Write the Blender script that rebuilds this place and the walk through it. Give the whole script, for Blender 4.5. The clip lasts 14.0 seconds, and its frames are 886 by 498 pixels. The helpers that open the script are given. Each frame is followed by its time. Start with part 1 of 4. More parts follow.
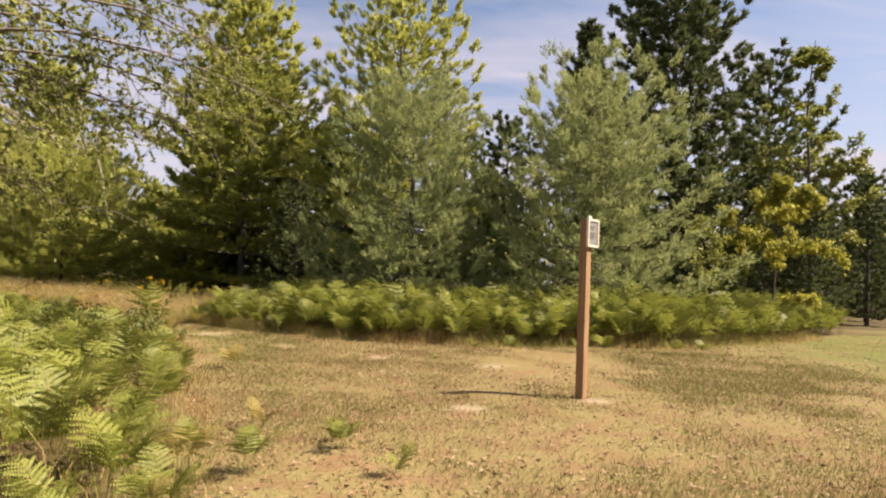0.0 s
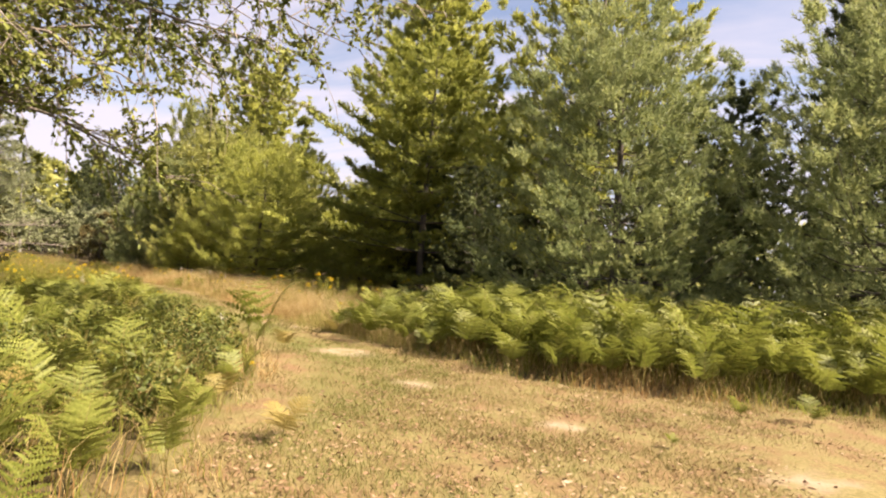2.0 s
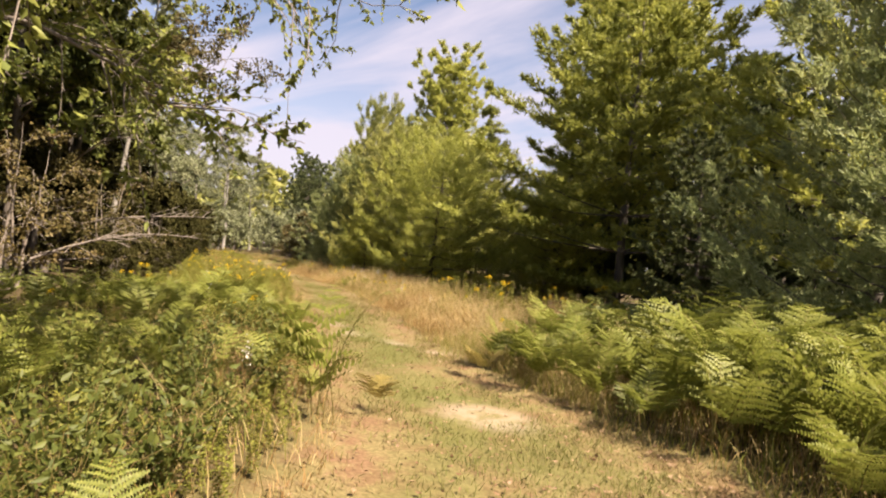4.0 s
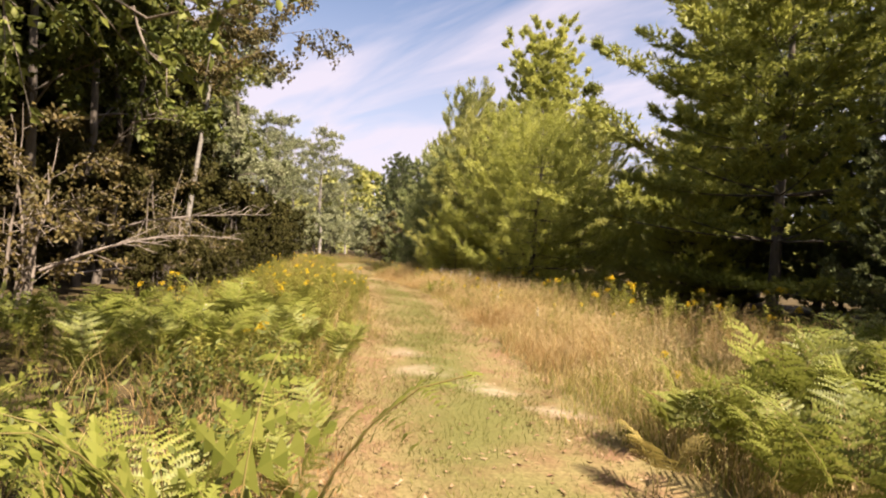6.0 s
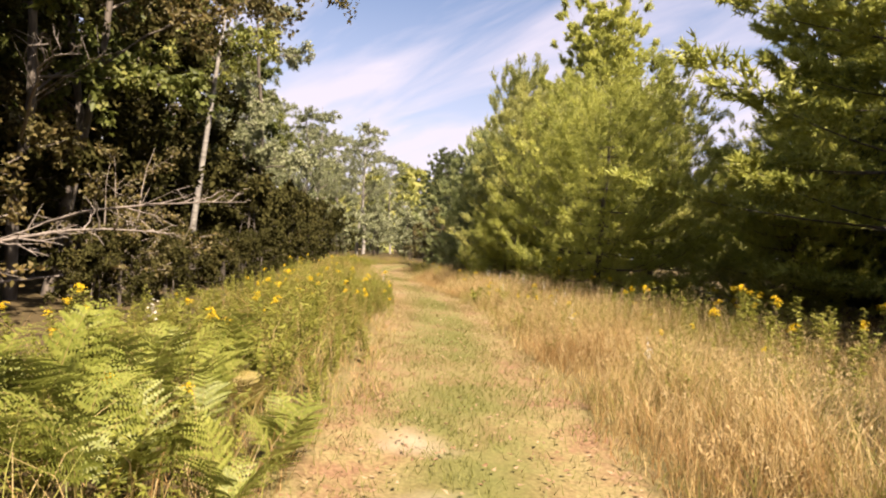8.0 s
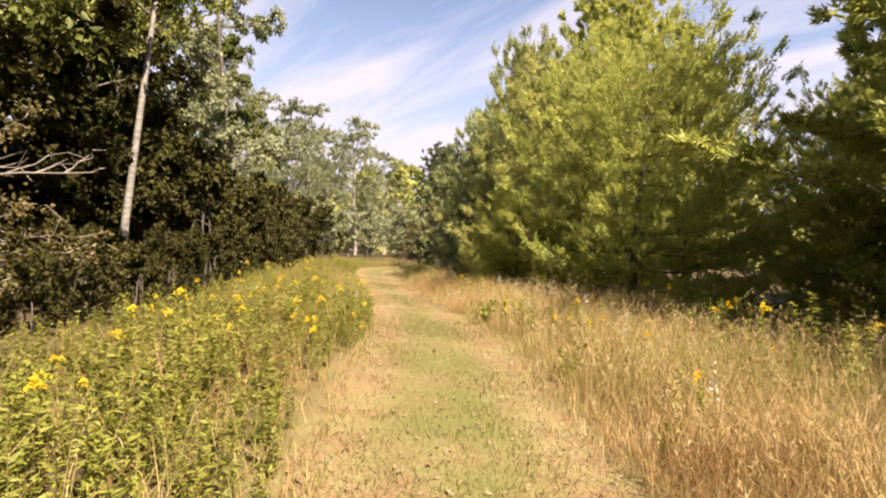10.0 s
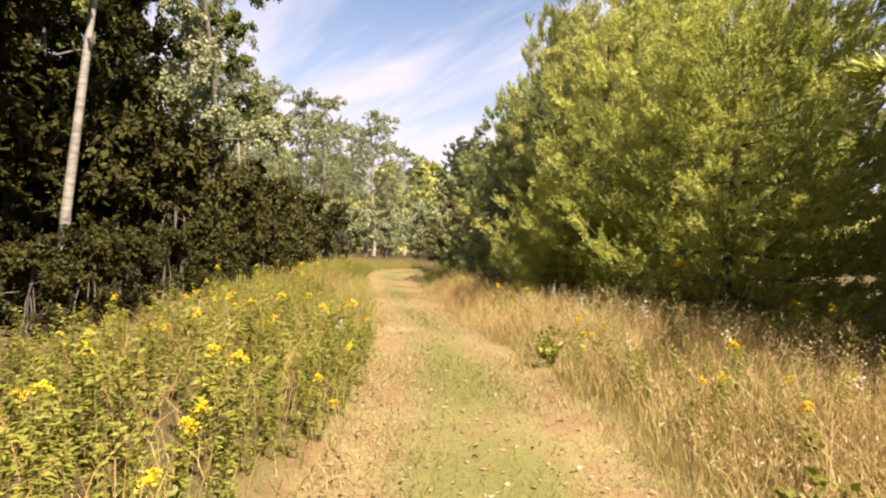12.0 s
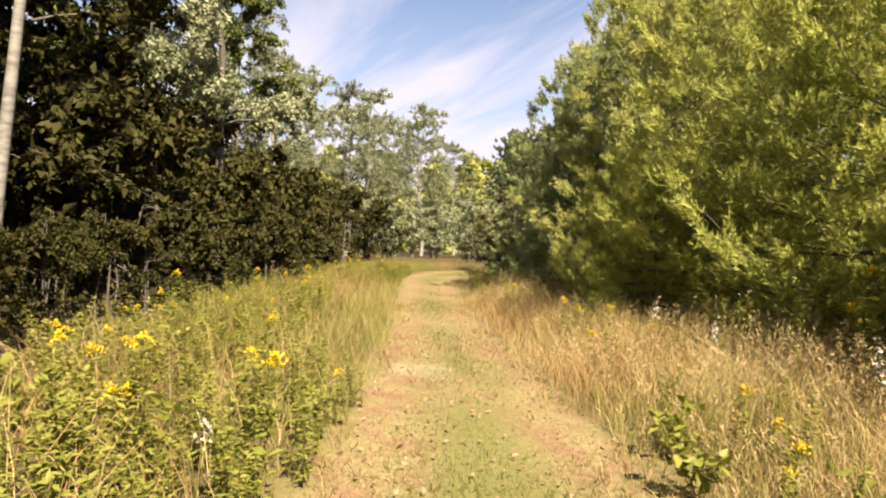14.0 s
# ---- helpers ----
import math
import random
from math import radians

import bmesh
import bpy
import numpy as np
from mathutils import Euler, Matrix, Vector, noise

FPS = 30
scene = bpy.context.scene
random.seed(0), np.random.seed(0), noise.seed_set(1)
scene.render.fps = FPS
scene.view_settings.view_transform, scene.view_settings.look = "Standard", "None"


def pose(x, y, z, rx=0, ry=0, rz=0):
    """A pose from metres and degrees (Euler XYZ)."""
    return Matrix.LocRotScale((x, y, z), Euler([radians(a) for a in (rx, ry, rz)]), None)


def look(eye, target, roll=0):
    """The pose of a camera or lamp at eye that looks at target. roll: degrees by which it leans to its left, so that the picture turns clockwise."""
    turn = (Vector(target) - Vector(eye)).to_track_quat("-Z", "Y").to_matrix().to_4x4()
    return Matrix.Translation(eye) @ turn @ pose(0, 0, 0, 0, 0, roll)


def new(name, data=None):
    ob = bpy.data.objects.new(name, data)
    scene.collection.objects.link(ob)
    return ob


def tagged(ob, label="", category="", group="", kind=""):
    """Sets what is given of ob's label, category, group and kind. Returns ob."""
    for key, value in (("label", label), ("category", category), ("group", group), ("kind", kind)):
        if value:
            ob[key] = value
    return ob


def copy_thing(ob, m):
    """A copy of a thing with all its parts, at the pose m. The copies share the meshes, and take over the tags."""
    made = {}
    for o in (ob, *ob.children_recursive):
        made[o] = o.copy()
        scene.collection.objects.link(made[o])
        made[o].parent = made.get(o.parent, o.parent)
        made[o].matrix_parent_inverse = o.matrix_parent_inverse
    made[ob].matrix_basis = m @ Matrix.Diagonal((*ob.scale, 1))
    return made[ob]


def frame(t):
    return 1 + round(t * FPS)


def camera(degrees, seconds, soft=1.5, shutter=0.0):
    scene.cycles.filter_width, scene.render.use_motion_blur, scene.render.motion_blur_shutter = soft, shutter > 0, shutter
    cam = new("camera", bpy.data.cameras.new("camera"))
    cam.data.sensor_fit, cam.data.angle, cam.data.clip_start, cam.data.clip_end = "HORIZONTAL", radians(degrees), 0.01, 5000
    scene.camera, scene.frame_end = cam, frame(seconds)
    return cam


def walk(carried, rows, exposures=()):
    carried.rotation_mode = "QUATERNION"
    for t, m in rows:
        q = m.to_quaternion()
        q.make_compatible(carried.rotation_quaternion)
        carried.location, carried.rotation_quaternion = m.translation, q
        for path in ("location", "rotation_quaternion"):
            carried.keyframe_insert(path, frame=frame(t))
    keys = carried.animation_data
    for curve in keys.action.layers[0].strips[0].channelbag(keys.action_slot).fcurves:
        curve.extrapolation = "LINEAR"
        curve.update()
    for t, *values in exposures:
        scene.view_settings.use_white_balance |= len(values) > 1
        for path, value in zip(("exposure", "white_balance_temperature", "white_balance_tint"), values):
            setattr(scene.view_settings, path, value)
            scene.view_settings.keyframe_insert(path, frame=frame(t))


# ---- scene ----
LENS = 75.0
cam = camera(LENS, 14.0, soft=2.1)
# seconds, eye x y z, yaw, pitch, roll
ROWS = [
    (0.0, -0.000, 0.000, 1.192, -0.17, 3.33, -2.54),
    (0.5, 0.024, 0.961, 1.202, 3.30, 3.27, -2.86),
    (1.0, -0.017, 1.792, 1.221, 7.09, 3.10, -3.29),
    (1.5, -0.049, 2.720, 1.239, 14.34, 2.74, -3.96),
    (2.0, -0.348, 3.836, 1.229, 19.04, 2.45, -4.38),
    (2.5, -0.647, 4.871, 1.220, 23.49, 2.17, -4.65),
    (3.0, -1.001, 5.763, 1.240, 27.99, 1.85, -4.93),
    (3.5, -1.342, 6.540, 1.256, 33.55, 1.40, -5.28),
    (4.0, -1.788, 7.341, 1.239, 38.20, 1.05, -5.47),
    (4.2, -1.961, 7.636, 1.237, 39.43, 0.97, -5.49),
    (6.3, -4.130, 9.897, 1.220, 48.38, 0.11, -3.60),
    (6.5, -4.374, 10.138, 1.232, 48.72, 0.05, -3.55),
    (7.0, -4.985, 10.784, 1.212, 50.55, -0.02, -3.50),
    (7.5, -5.624, 11.331, 1.201, 51.72, -0.05, -3.40),
    (8.0, -6.200, 11.855, 1.213, 52.62, -0.12, -3.31),
    (8.2, -6.420, 12.079, 1.228, 53.35, -0.23, -3.27),
    (10.3, -9.435, 14.249, 1.212, 52.16, -0.13, -2.40),
    (10.5, -9.707, 14.438, 1.218, 52.61, -0.14, -2.37),
    (11.0, -10.402, 14.885, 1.215, 52.68, -0.11, -2.33),
    (11.5, -11.064, 15.385, 1.209, 53.80, -0.14, -2.33),
    (12.0, -11.695, 15.842, 1.207, 54.39, -0.23, -2.32),
    (12.5, -12.273, 16.339, 1.210, 56.30, -0.30, -2.48),
    (13.0, -12.853, 16.797, 1.206, 58.12, -0.35, -2.62),
    (13.5, -13.446, 17.239, 1.205, 58.89, -0.32, -2.68),
    (14.0, -14.074, 17.706, 1.183, 59.55, -0.43, -2.32),
]
walk(cam, [(t, pose(x, y, z, 90 + pitch, roll, yaw)) for t, x, y, z, yaw, pitch, roll in ROWS], [(0.0, 1.68, 6950, 17), (2.0, 2.04, 7000, 18), (4.0, 1.9, 6950, 19), (7.0, 1.98, 6950, 20), (11.5, 2.1, 6900, 17), (14.0, 2.08, 6900, 15)])

# ---- world, sun ----
SUN_DIR = Vector((0.63, -0.01, 0.82)).normalized()      # towards the sun, from the shadow of the post
world = bpy.data.worlds.new("world")
scene.world = world
world.use_nodes = True
wn, wl = world.node_tree.nodes, world.node_tree.links
wn.clear()
w_out = wn.new("ShaderNodeOutputWorld")
w_bg = wn.new("ShaderNodeBackground")
w_bg.inputs["Strength"].default_value = 0.05
w_sky = wn.new("ShaderNodeTexSky")
w_sky.sky_type = 'NISHITA'
w_sky.sun_disc = False
w_sky.sun_elevation = math.asin(SUN_DIR.z)
w_sky.sun_rotation = math.atan2(SUN_DIR.x, SUN_DIR.y)
w_sky.air_density, w_sky.dust_density, w_sky.ozone_density = 1.0, 1.2, 1.6
# thin streaky clouds, drawn on a plane high above the ground
w_co = wn.new("ShaderNodeTexCoord")
w_sep = wn.new("ShaderNodeSeparateXYZ")
w_z = wn.new("ShaderNodeMath"); w_z.operation = 'ADD'; w_z.inputs[1].default_value = 0.12
w_zc = wn.new("ShaderNodeMath"); w_zc.operation = 'MAXIMUM'; w_zc.inputs[1].default_value = 0.05
w_div = wn.new("ShaderNodeVectorMath"); w_div.operation = 'DIVIDE'
w_zz = wn.new("ShaderNodeCombineXYZ")
w_map = wn.new("ShaderNodeMapping")
w_map.inputs["Rotation"].default_value = (0, 0, radians(28))
w_map.inputs["Scale"].default_value = (0.75, 2.6, 1.0)
w_n1 = wn.new("ShaderNodeTexNoise")
w_n1.inputs["Scale"].default_value, w_n1.inputs["Detail"].default_value = 0.9, 7.0
w_n1.inputs["Roughness"].default_value, w_n1.inputs["Distortion"].default_value = 0.55, 0.5
w_ramp = wn.new("ShaderNodeValToRGB")
w_ramp.color_ramp.elements[0].position, w_ramp.color_ramp.elements[1].position = 0.40, 0.70
w_low = wn.new("ShaderNodeMapRange")
w_low.inputs["From Min"].default_value, w_low.inputs["From Max"].default_value = 0.42, 0.0
w_low.inputs["To Min"].default_value, w_low.inputs["To Max"].default_value = 0.0, 0.85
w_max = wn.new("ShaderNodeMath"); w_max.operation = 'ADD'; w_max.use_clamp = True
w_mul = wn.new("ShaderNodeMath"); w_mul.operation = 'MULTIPLY'; w_mul.inputs[1].default_value = 0.88
w_mix = wn.new("ShaderNodeMixRGB")
w_mix.inputs["Color2"].default_value = (4.7, 4.6, 5.3, 1)
wl.new(w_co.outputs["Generated"], w_sep.inputs[0])
wl.new(w_sep.outputs["Z"], w_z.inputs[0])
wl.new(w_z.outputs[0], w_zc.inputs[0])
for axis in "XYZ":
    wl.new(w_zc.outputs[0], w_zz.inputs[axis])
wl.new(w_co.outputs["Generated"], w_div.inputs[0])
wl.new(w_zz.outputs[0], w_div.inputs[1])
wl.new(w_div.outputs[0], w_map.inputs["Vector"])
wl.new(w_map.outputs[0], w_n1.inputs["Vector"])
wl.new(w_n1.outputs["Fac"], w_ramp.inputs[0])
wl.new(w_sep.outputs["Z"], w_low.inputs["Value"])
wl.new(w_ramp.outputs["Color"], w_max.inputs[0])
wl.new(w_low.outputs[0], w_max.inputs[1])
wl.new(w_max.outputs[0], w_mul.inputs[0])
wl.new(w_mul.outputs[0], w_mix.inputs["Fac"])
wl.new(w_sky.outputs[0], w_mix.inputs["Color1"])
wl.new(w_mix.outputs[0], w_bg.inputs["Color"])
wl.new(w_bg.outputs[0], w_out.inputs["Surface"])

sun_data = bpy.data.lights.new("sun", 'SUN')
sun_data.energy, sun_data.angle, sun_data.color = 5.0, radians(0.6), (1.0, 0.90, 0.72)
sun = new("sun", sun_data)
sun.matrix_world = look(SUN_DIR * 60, (0, 0, 0))


# ---- materials ----
def node_mat(name):
    m = bpy.data.materials.new(name)
    m.use_nodes = True
    n, l = m.node_tree.nodes, m.node_tree.links
    n.clear()
    return m, n, l, n.new("ShaderNodeOutputMaterial")


def ramp_node(n, colours):
    r = n.new("ShaderNodeValToRGB")
    e = r.color_ramp.elements
    while len(e) < len(colours):
        e.new(0.5)
    for i, c in enumerate(colours):
        e[i].position = i / (len(colours) - 1)
        e[i].color = (*c, 1)
    return r


def leaf_mat(name, colours, translucent=0.35, rough=0.55, patch=0.5, spec=0.25):
    """Leaves, needles and blades: a colour for each island, larger patches over the plant, light let through."""
    m, n, l, out = node_mat(name)
    geo = n.new("ShaderNodeNewGeometry")
    info = n.new("ShaderNodeObjectInfo")
    co = n.new("ShaderNodeTexCoord")
    noi = n.new("ShaderNodeTexNoise")
    noi.inputs["Scale"].default_value, noi.inputs["Detail"].default_value = 0.9, 3.0
    l.new(co.outputs["Object"], noi.inputs["Vector"])
    mixv = n.new("ShaderNodeMapRange")
    mixv.inputs["From Min"].default_value, mixv.inputs["From Max"].default_value = 0.3, 0.7
    l.new(noi.outputs["Fac"], mixv.inputs["Value"])
    a = n.new("ShaderNodeMath"); a.operation = 'MULTIPLY'; a.inputs[1].default_value = patch
    b = n.new("ShaderNodeMath"); b.operation = 'MULTIPLY'; b.inputs[1].default_value = 1.0 - patch
    c = n.new("ShaderNodeMath"); c.operation = 'ADD'
    d = n.new("ShaderNodeMath"); d.operation = 'MULTIPLY_ADD'; d.inputs[1].default_value = 0.24; d.inputs[2].default_value = -0.12
    e = n.new("ShaderNodeMath"); e.operation = 'ADD'
    l.new(mixv.outputs[0], a.inputs[0]); l.new(geo.outputs["Random Per Island"], b.inputs[0])
    l.new(a.outputs[0], c.inputs[0]); l.new(b.outputs[0], c.inputs[1])
    l.new(info.outputs["Random"], d.inputs[0])
    l.new(c.outputs[0], e.inputs[0]); l.new(d.outputs[0], e.inputs[1])
    r = ramp_node(n, colours)
    l.new(e.outputs[0], r.inputs[0])
    bs = n.new("ShaderNodeBsdfPrincipled")
    bs.inputs["Roughness"].default_value = rough
    bs.inputs["Specular IOR Level"].default_value = spec
    tr = n.new("ShaderNodeBsdfTranslucent")
    mx = n.new("ShaderNodeMixShader")
    mx.inputs[0].default_value = translucent
    l.new(r.outputs[0], bs.inputs["Base Color"]); l.new(r.outputs[0], tr.inputs["Color"])
    l.new(bs.outputs[0], mx.inputs[1]); l.new(tr.outputs[0], mx.inputs[2])
    l.new(mx.outputs[0], out.inputs["Surface"])
    return m


def bark_mat(name, colours, scale=14.0, stretch=(1, 1, 0.22), rough=0.9, bump=0.5):
    m, n, l, out = node_mat(name)
    co = n.new("ShaderNodeTexCoord")
    mp = n.new("ShaderNodeMapping")
    mp.inputs["Scale"].default_value = stretch
    l.new(co.outputs["Object"], mp.inputs["Vector"])
    noi = n.new("ShaderNodeTexNoise")
    noi.inputs["Scale"].default_value, noi.inputs["Detail"].default_value = scale, 6.0
    l.new(mp.outputs[0], noi.inputs["Vector"])
    big = n.new("ShaderNodeTexNoise")
    big.inputs["Scale"].default_value = 1.7
    l.new(co.outputs["Object"], big.inputs["Vector"])
    add = n.new("ShaderNodeMath"); add.operation = 'MULTIPLY_ADD'; add.inputs[1].default_value = 0.45
    sub = n.new("ShaderNodeMath"); sub.operation = 'MULTIPLY_ADD'; sub.inputs[1].default_value = 1.5; sub.inputs[2].default_value = -0.5
    l.new(noi.outputs["Fac"], sub.inputs[0])
    l.new(big.outputs["Fac"], add.inputs[0]); l.new(sub.outputs[0], add.inputs[2])
    r = ramp_node(n, colours)
    l.new(add.outputs[0], r.inputs[0])
    bs = n.new("ShaderNodeBsdfPrincipled")
    bs.inputs["Roughness"].default_value = rough
    bp = n.new("ShaderNodeBump")
    bp.inputs["Strength"].default_value, bp.inputs["Distance"].default_value = bump, 0.01
    l.new(noi.outputs["Fac"], bp.inputs["Height"])
    l.new(r.outputs[0], bs.inputs["Base Color"]); l.new(bp.outputs[0], bs.inputs["Normal"])
    l.new(bs.outputs[0], out.inputs["Surface"])
    return m


def ground_mat():
    """Dry mown turf: straw and brown duff, green along the crown of the trail, bare sand; masks are stored on the mesh."""
    m, n, l, out = node_mat("dry_turf")
    co = n.new("ShaderNodeTexCoord")

    def noise_at(scale, detail=5.0, rough=0.6):
        t = n.new("ShaderNodeTexNoise")
        t.inputs["Scale"].default_value, t.inputs["Detail"].default_value, t.inputs["Roughness"].default_value = scale, detail, rough
        l.new(co.outputs["Object"], t.inputs["Vector"])
        return t

    def attr(name):
        t = n.new("ShaderNodeAttribute")
        t.attribute_name = name
        return t.outputs["Fac"]

    def blend(fac, c1, c2):
        t = n.new("ShaderNodeMixRGB")
        l.new(fac, t.inputs["Fac"]); l.new(c1, t.inputs["Color1"]); l.new(c2, t.inputs["Color2"])
        return t.outputs[0]
    fine, mid, big = noise_at(38.0), noise_at(2.6, 7.0, 0.68), noise_at(0.8, 3.0)
    straw = ramp_node(n, [(0.046, 0.034, 0.015), (0.112, 0.088, 0.038), (0.205, 0.162, 0.078), (0.290, 0.236, 0.130)])
    l.new(fine.outputs["Fac"], straw.inputs[0])
    duff = ramp_node(n, [(0.046, 0.025, 0.014), (0.150, 0.088, 0.050), (0.265, 0.178, 0.112)])
    l.new(fine.outputs["Fac"], duff.inputs[0])
    green = ramp_node(n, [(0.038, 0.040, 0.011), (0.090, 0.094, 0.028), (0.151, 0.144, 0.050)])
    l.new(fine.outputs["Fac"], green.inputs[0])
    sand = ramp_node(n, [(0.180, 0.137, 0.094), (0.286, 0.236, 0.175), (0.345, 0.295, 0.230)])
    l.new(mid.outputs["Fac"], sand.inputs[0])
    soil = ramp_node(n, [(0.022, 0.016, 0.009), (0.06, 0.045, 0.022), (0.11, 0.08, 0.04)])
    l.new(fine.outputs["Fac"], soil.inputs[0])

    def step(src, lo, hi):
        t = n.new("ShaderNodeMapRange")
        t.inputs["From Min"].default_value, t.inputs["From Max"].default_value = lo, hi
        l.new(src, t.inputs["Value"])
        return t.outputs[0]
    c = blend(step(mid.outputs["Fac"], 0.44, 0.60), straw.outputs[0], duff.outputs[0])
    gm = n.new("ShaderNodeMath"); gm.operation = 'MULTIPLY'
    l.new(step(big.outputs["Fac"], 0.24, 0.52), gm.inputs[0]); l.new(attr("green"), gm.inputs[1])
    c = blend(gm.outputs[0], c, green.outputs[0])
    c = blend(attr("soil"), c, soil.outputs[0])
    sm = n.new("ShaderNodeMath"); sm.operation = 'MULTIPLY'
    l.new(attr("bare"), sm.inputs[0]); l.new(step(mid.outputs["Fac"], 0.36, 0.52), sm.inputs[1])
    c = blend(sm.outputs[0], c, sand.outputs[0])
    bs = n.new("ShaderNodeBsdfPrincipled")
    bs.inputs["Roughness"].default_value = 0.95
    bs.inputs["Specular IOR Level"].default_value = 0.1
    bp = n.new("ShaderNodeBump")
    bp.inputs["Strength"].default_value, bp.inputs["Distance"].default_value = 0.45, 0.012
    l.new(fine.outputs["Fac"], bp.inputs["Height"])
    l.new(c, bs.inputs["Base Color"]); l.new(bp.outputs[0], bs.inputs["Normal"])
    l.new(bs.outputs[0], out.inputs["Surface"])
    return m


def plain_mat(name, colour, rough=0.6, metal=0.0):
    m, n, l, out = node_mat(name)
    co = n.new("ShaderNodeTexCoord")
    noi = n.new("ShaderNodeTexNoise")
    noi.inputs["Scale"].default_value, noi.inputs["Detail"].default_value = 25.0, 4.0
    l.new(co.outputs["Object"], noi.inputs["Vector"])
    r = ramp_node(n, [tuple(v * 0.72 for v in colour), colour, tuple(min(1, v * 1.12) for v in colour)])
    l.new(noi.outputs["Fac"], r.inputs[0])
    bs = n.new("ShaderNodeBsdfPrincipled")
    bs.inputs["Roughness"].default_value, bs.inputs["Metallic"].default_value = rough, metal
    l.new(r.outputs[0], bs.inputs["Base Color"])
    l.new(bs.outputs[0], out.inputs["Surface"])
    return m


M_GROUND = ground_mat()
M_PINE = leaf_mat("pine_needles", [(0.182, 0.208, 0.05), (0.329, 0.352, 0.086), (0.462, 0.467, 0.119), (0.585, 0.559, 0.156)], 0.5)
M_PINE_LAYER = leaf_mat("layered_pine_needles", [(0.118, 0.142, 0.034), (0.21, 0.235, 0.053), (0.318, 0.335, 0.076), (0.43, 0.425, 0.105)], 0.4)
M_PINE_BLUE = leaf_mat("bluish_pine_needles", [(0.129, 0.167, 0.07), (0.24, 0.279, 0.117), (0.345, 0.371, 0.158), (0.454, 0.454, 0.196)], 0.46)
M_PINE_OLIVE = leaf_mat("olive_pine_needles", [(0.158, 0.182, 0.056), (0.284, 0.3, 0.096), (0.405, 0.403, 0.131), (0.525, 0.493, 0.171)], 0.5)
M_SPRUCE = leaf_mat("dark_spruce_needles", [(0.048, 0.066, 0.026), (0.092, 0.112, 0.044), (0.15, 0.165, 0.062)], 0.36)
M_LEAF = leaf_mat("green_leaves", [(0.075, 0.098, 0.022), (0.15, 0.173, 0.037), (0.231, 0.244, 0.057), (0.312, 0.294, 0.077)], 0.4)
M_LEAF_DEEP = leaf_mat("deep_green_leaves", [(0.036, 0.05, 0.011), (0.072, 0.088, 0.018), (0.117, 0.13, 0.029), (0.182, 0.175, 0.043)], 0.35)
# leaf colours taken down to stand in for the wood's deep shade
M_LEAF_SHADED = leaf_mat("shade_toned_leaves", [(0.017, 0.018, 0.005), (0.032, 0.031, 0.009), (0.052, 0.049, 0.016), (0.086, 0.072, 0.023)], 0.3, 0.75, 0.5, 0.04)
M_LEAF_YELLOW = leaf_mat("yellow_green_leaves", [(0.17, 0.185, 0.028), (0.29, 0.285, 0.046), (0.4, 0.355, 0.064)], 0.45)
M_LEAF_GREY = leaf_mat("grey_green_aspen_leaves", [(0.11, 0.13, 0.06), (0.18, 0.2, 0.1), (0.25, 0.265, 0.145), (0.34, 0.345, 0.215)], 0.42, 0.45, 0.4, 0.25)
M_LEAF_RUSTY = leaf_mat("olive_and_rusty_leaves", [(0.038, 0.034, 0.012), (0.075, 0.066, 0.021), (0.12, 0.094, 0.032), (0.173, 0.124, 0.045)], 0.35)
M_FERN = leaf_mat("bracken_fronds", [(0.09, 0.108, 0.017), (0.149, 0.169, 0.03), (0.213, 0.225, 0.048), (0.277, 0.265, 0.072)], 0.42, 0.5, 0.45)
M_FERN_DRY = leaf_mat("yellowing_bracken", [(0.130, 0.110, 0.030), (0.240, 0.190, 0.055), (0.330, 0.240, 0.085)], 0.35)
M_GRASS_GOLD = leaf_mat("golden_tall_grass", [(0.172, 0.115, 0.042), (0.29, 0.205, 0.082), (0.41, 0.305, 0.136), (0.515, 0.41, 0.222)], 0.4, 0.6, 0.45)
M_GRASS_RED = leaf_mat("rusty_tall_grass", [(0.2, 0.105, 0.038), (0.31, 0.185, 0.07), (0.43, 0.285, 0.12)], 0.4, 0.6)
M_GRASS_HEAD = leaf_mat("feathery_seed_heads", [(0.30, 0.20, 0.09), (0.42, 0.31, 0.15), (0.54, 0.43, 0.25)], 0.4, 0.7)
M_TURF = leaf_mat("mown_turf_blades", [(0.156, 0.109, 0.047), (0.206, 0.156, 0.068), (0.191, 0.163, 0.058), (0.265, 0.215, 0.117)], 0.3, 0.7, 0.6)
M_TURF_GREEN = leaf_mat("green_turf_blades", [(0.087, 0.095, 0.022), (0.134, 0.136, 0.035), (0.19, 0.178, 0.055)], 0.35, 0.6, 0.5)
M_WEED = leaf_mat("weed_leaves", [(0.101, 0.115, 0.021), (0.16, 0.171, 0.03), (0.22, 0.219, 0.042), (0.281, 0.264, 0.061)], 0.42)
M_BLOOM = leaf_mat("goldenrod_bloom", [(0.558, 0.378, 0.011), (0.684, 0.486, 0.018), (0.756, 0.576, 0.045)], 0.35, 0.6)
M_WHITE_BLOOM = leaf_mat("white_seed_heads", [(0.34, 0.3, 0.24), (0.46, 0.43, 0.37), (0.55, 0.53, 0.48)], 0.3)
M_LITTER = leaf_mat("dry_leaf_litter", [(0.09, 0.045, 0.022), (0.17, 0.1, 0.055), (0.25, 0.17, 0.1), (0.32, 0.25, 0.17)], 0.1)
M_BARK = bark_mat("grey_brown_bark", [(0.030, 0.024, 0.019), (0.085, 0.070, 0.056), (0.155, 0.132, 0.108)])
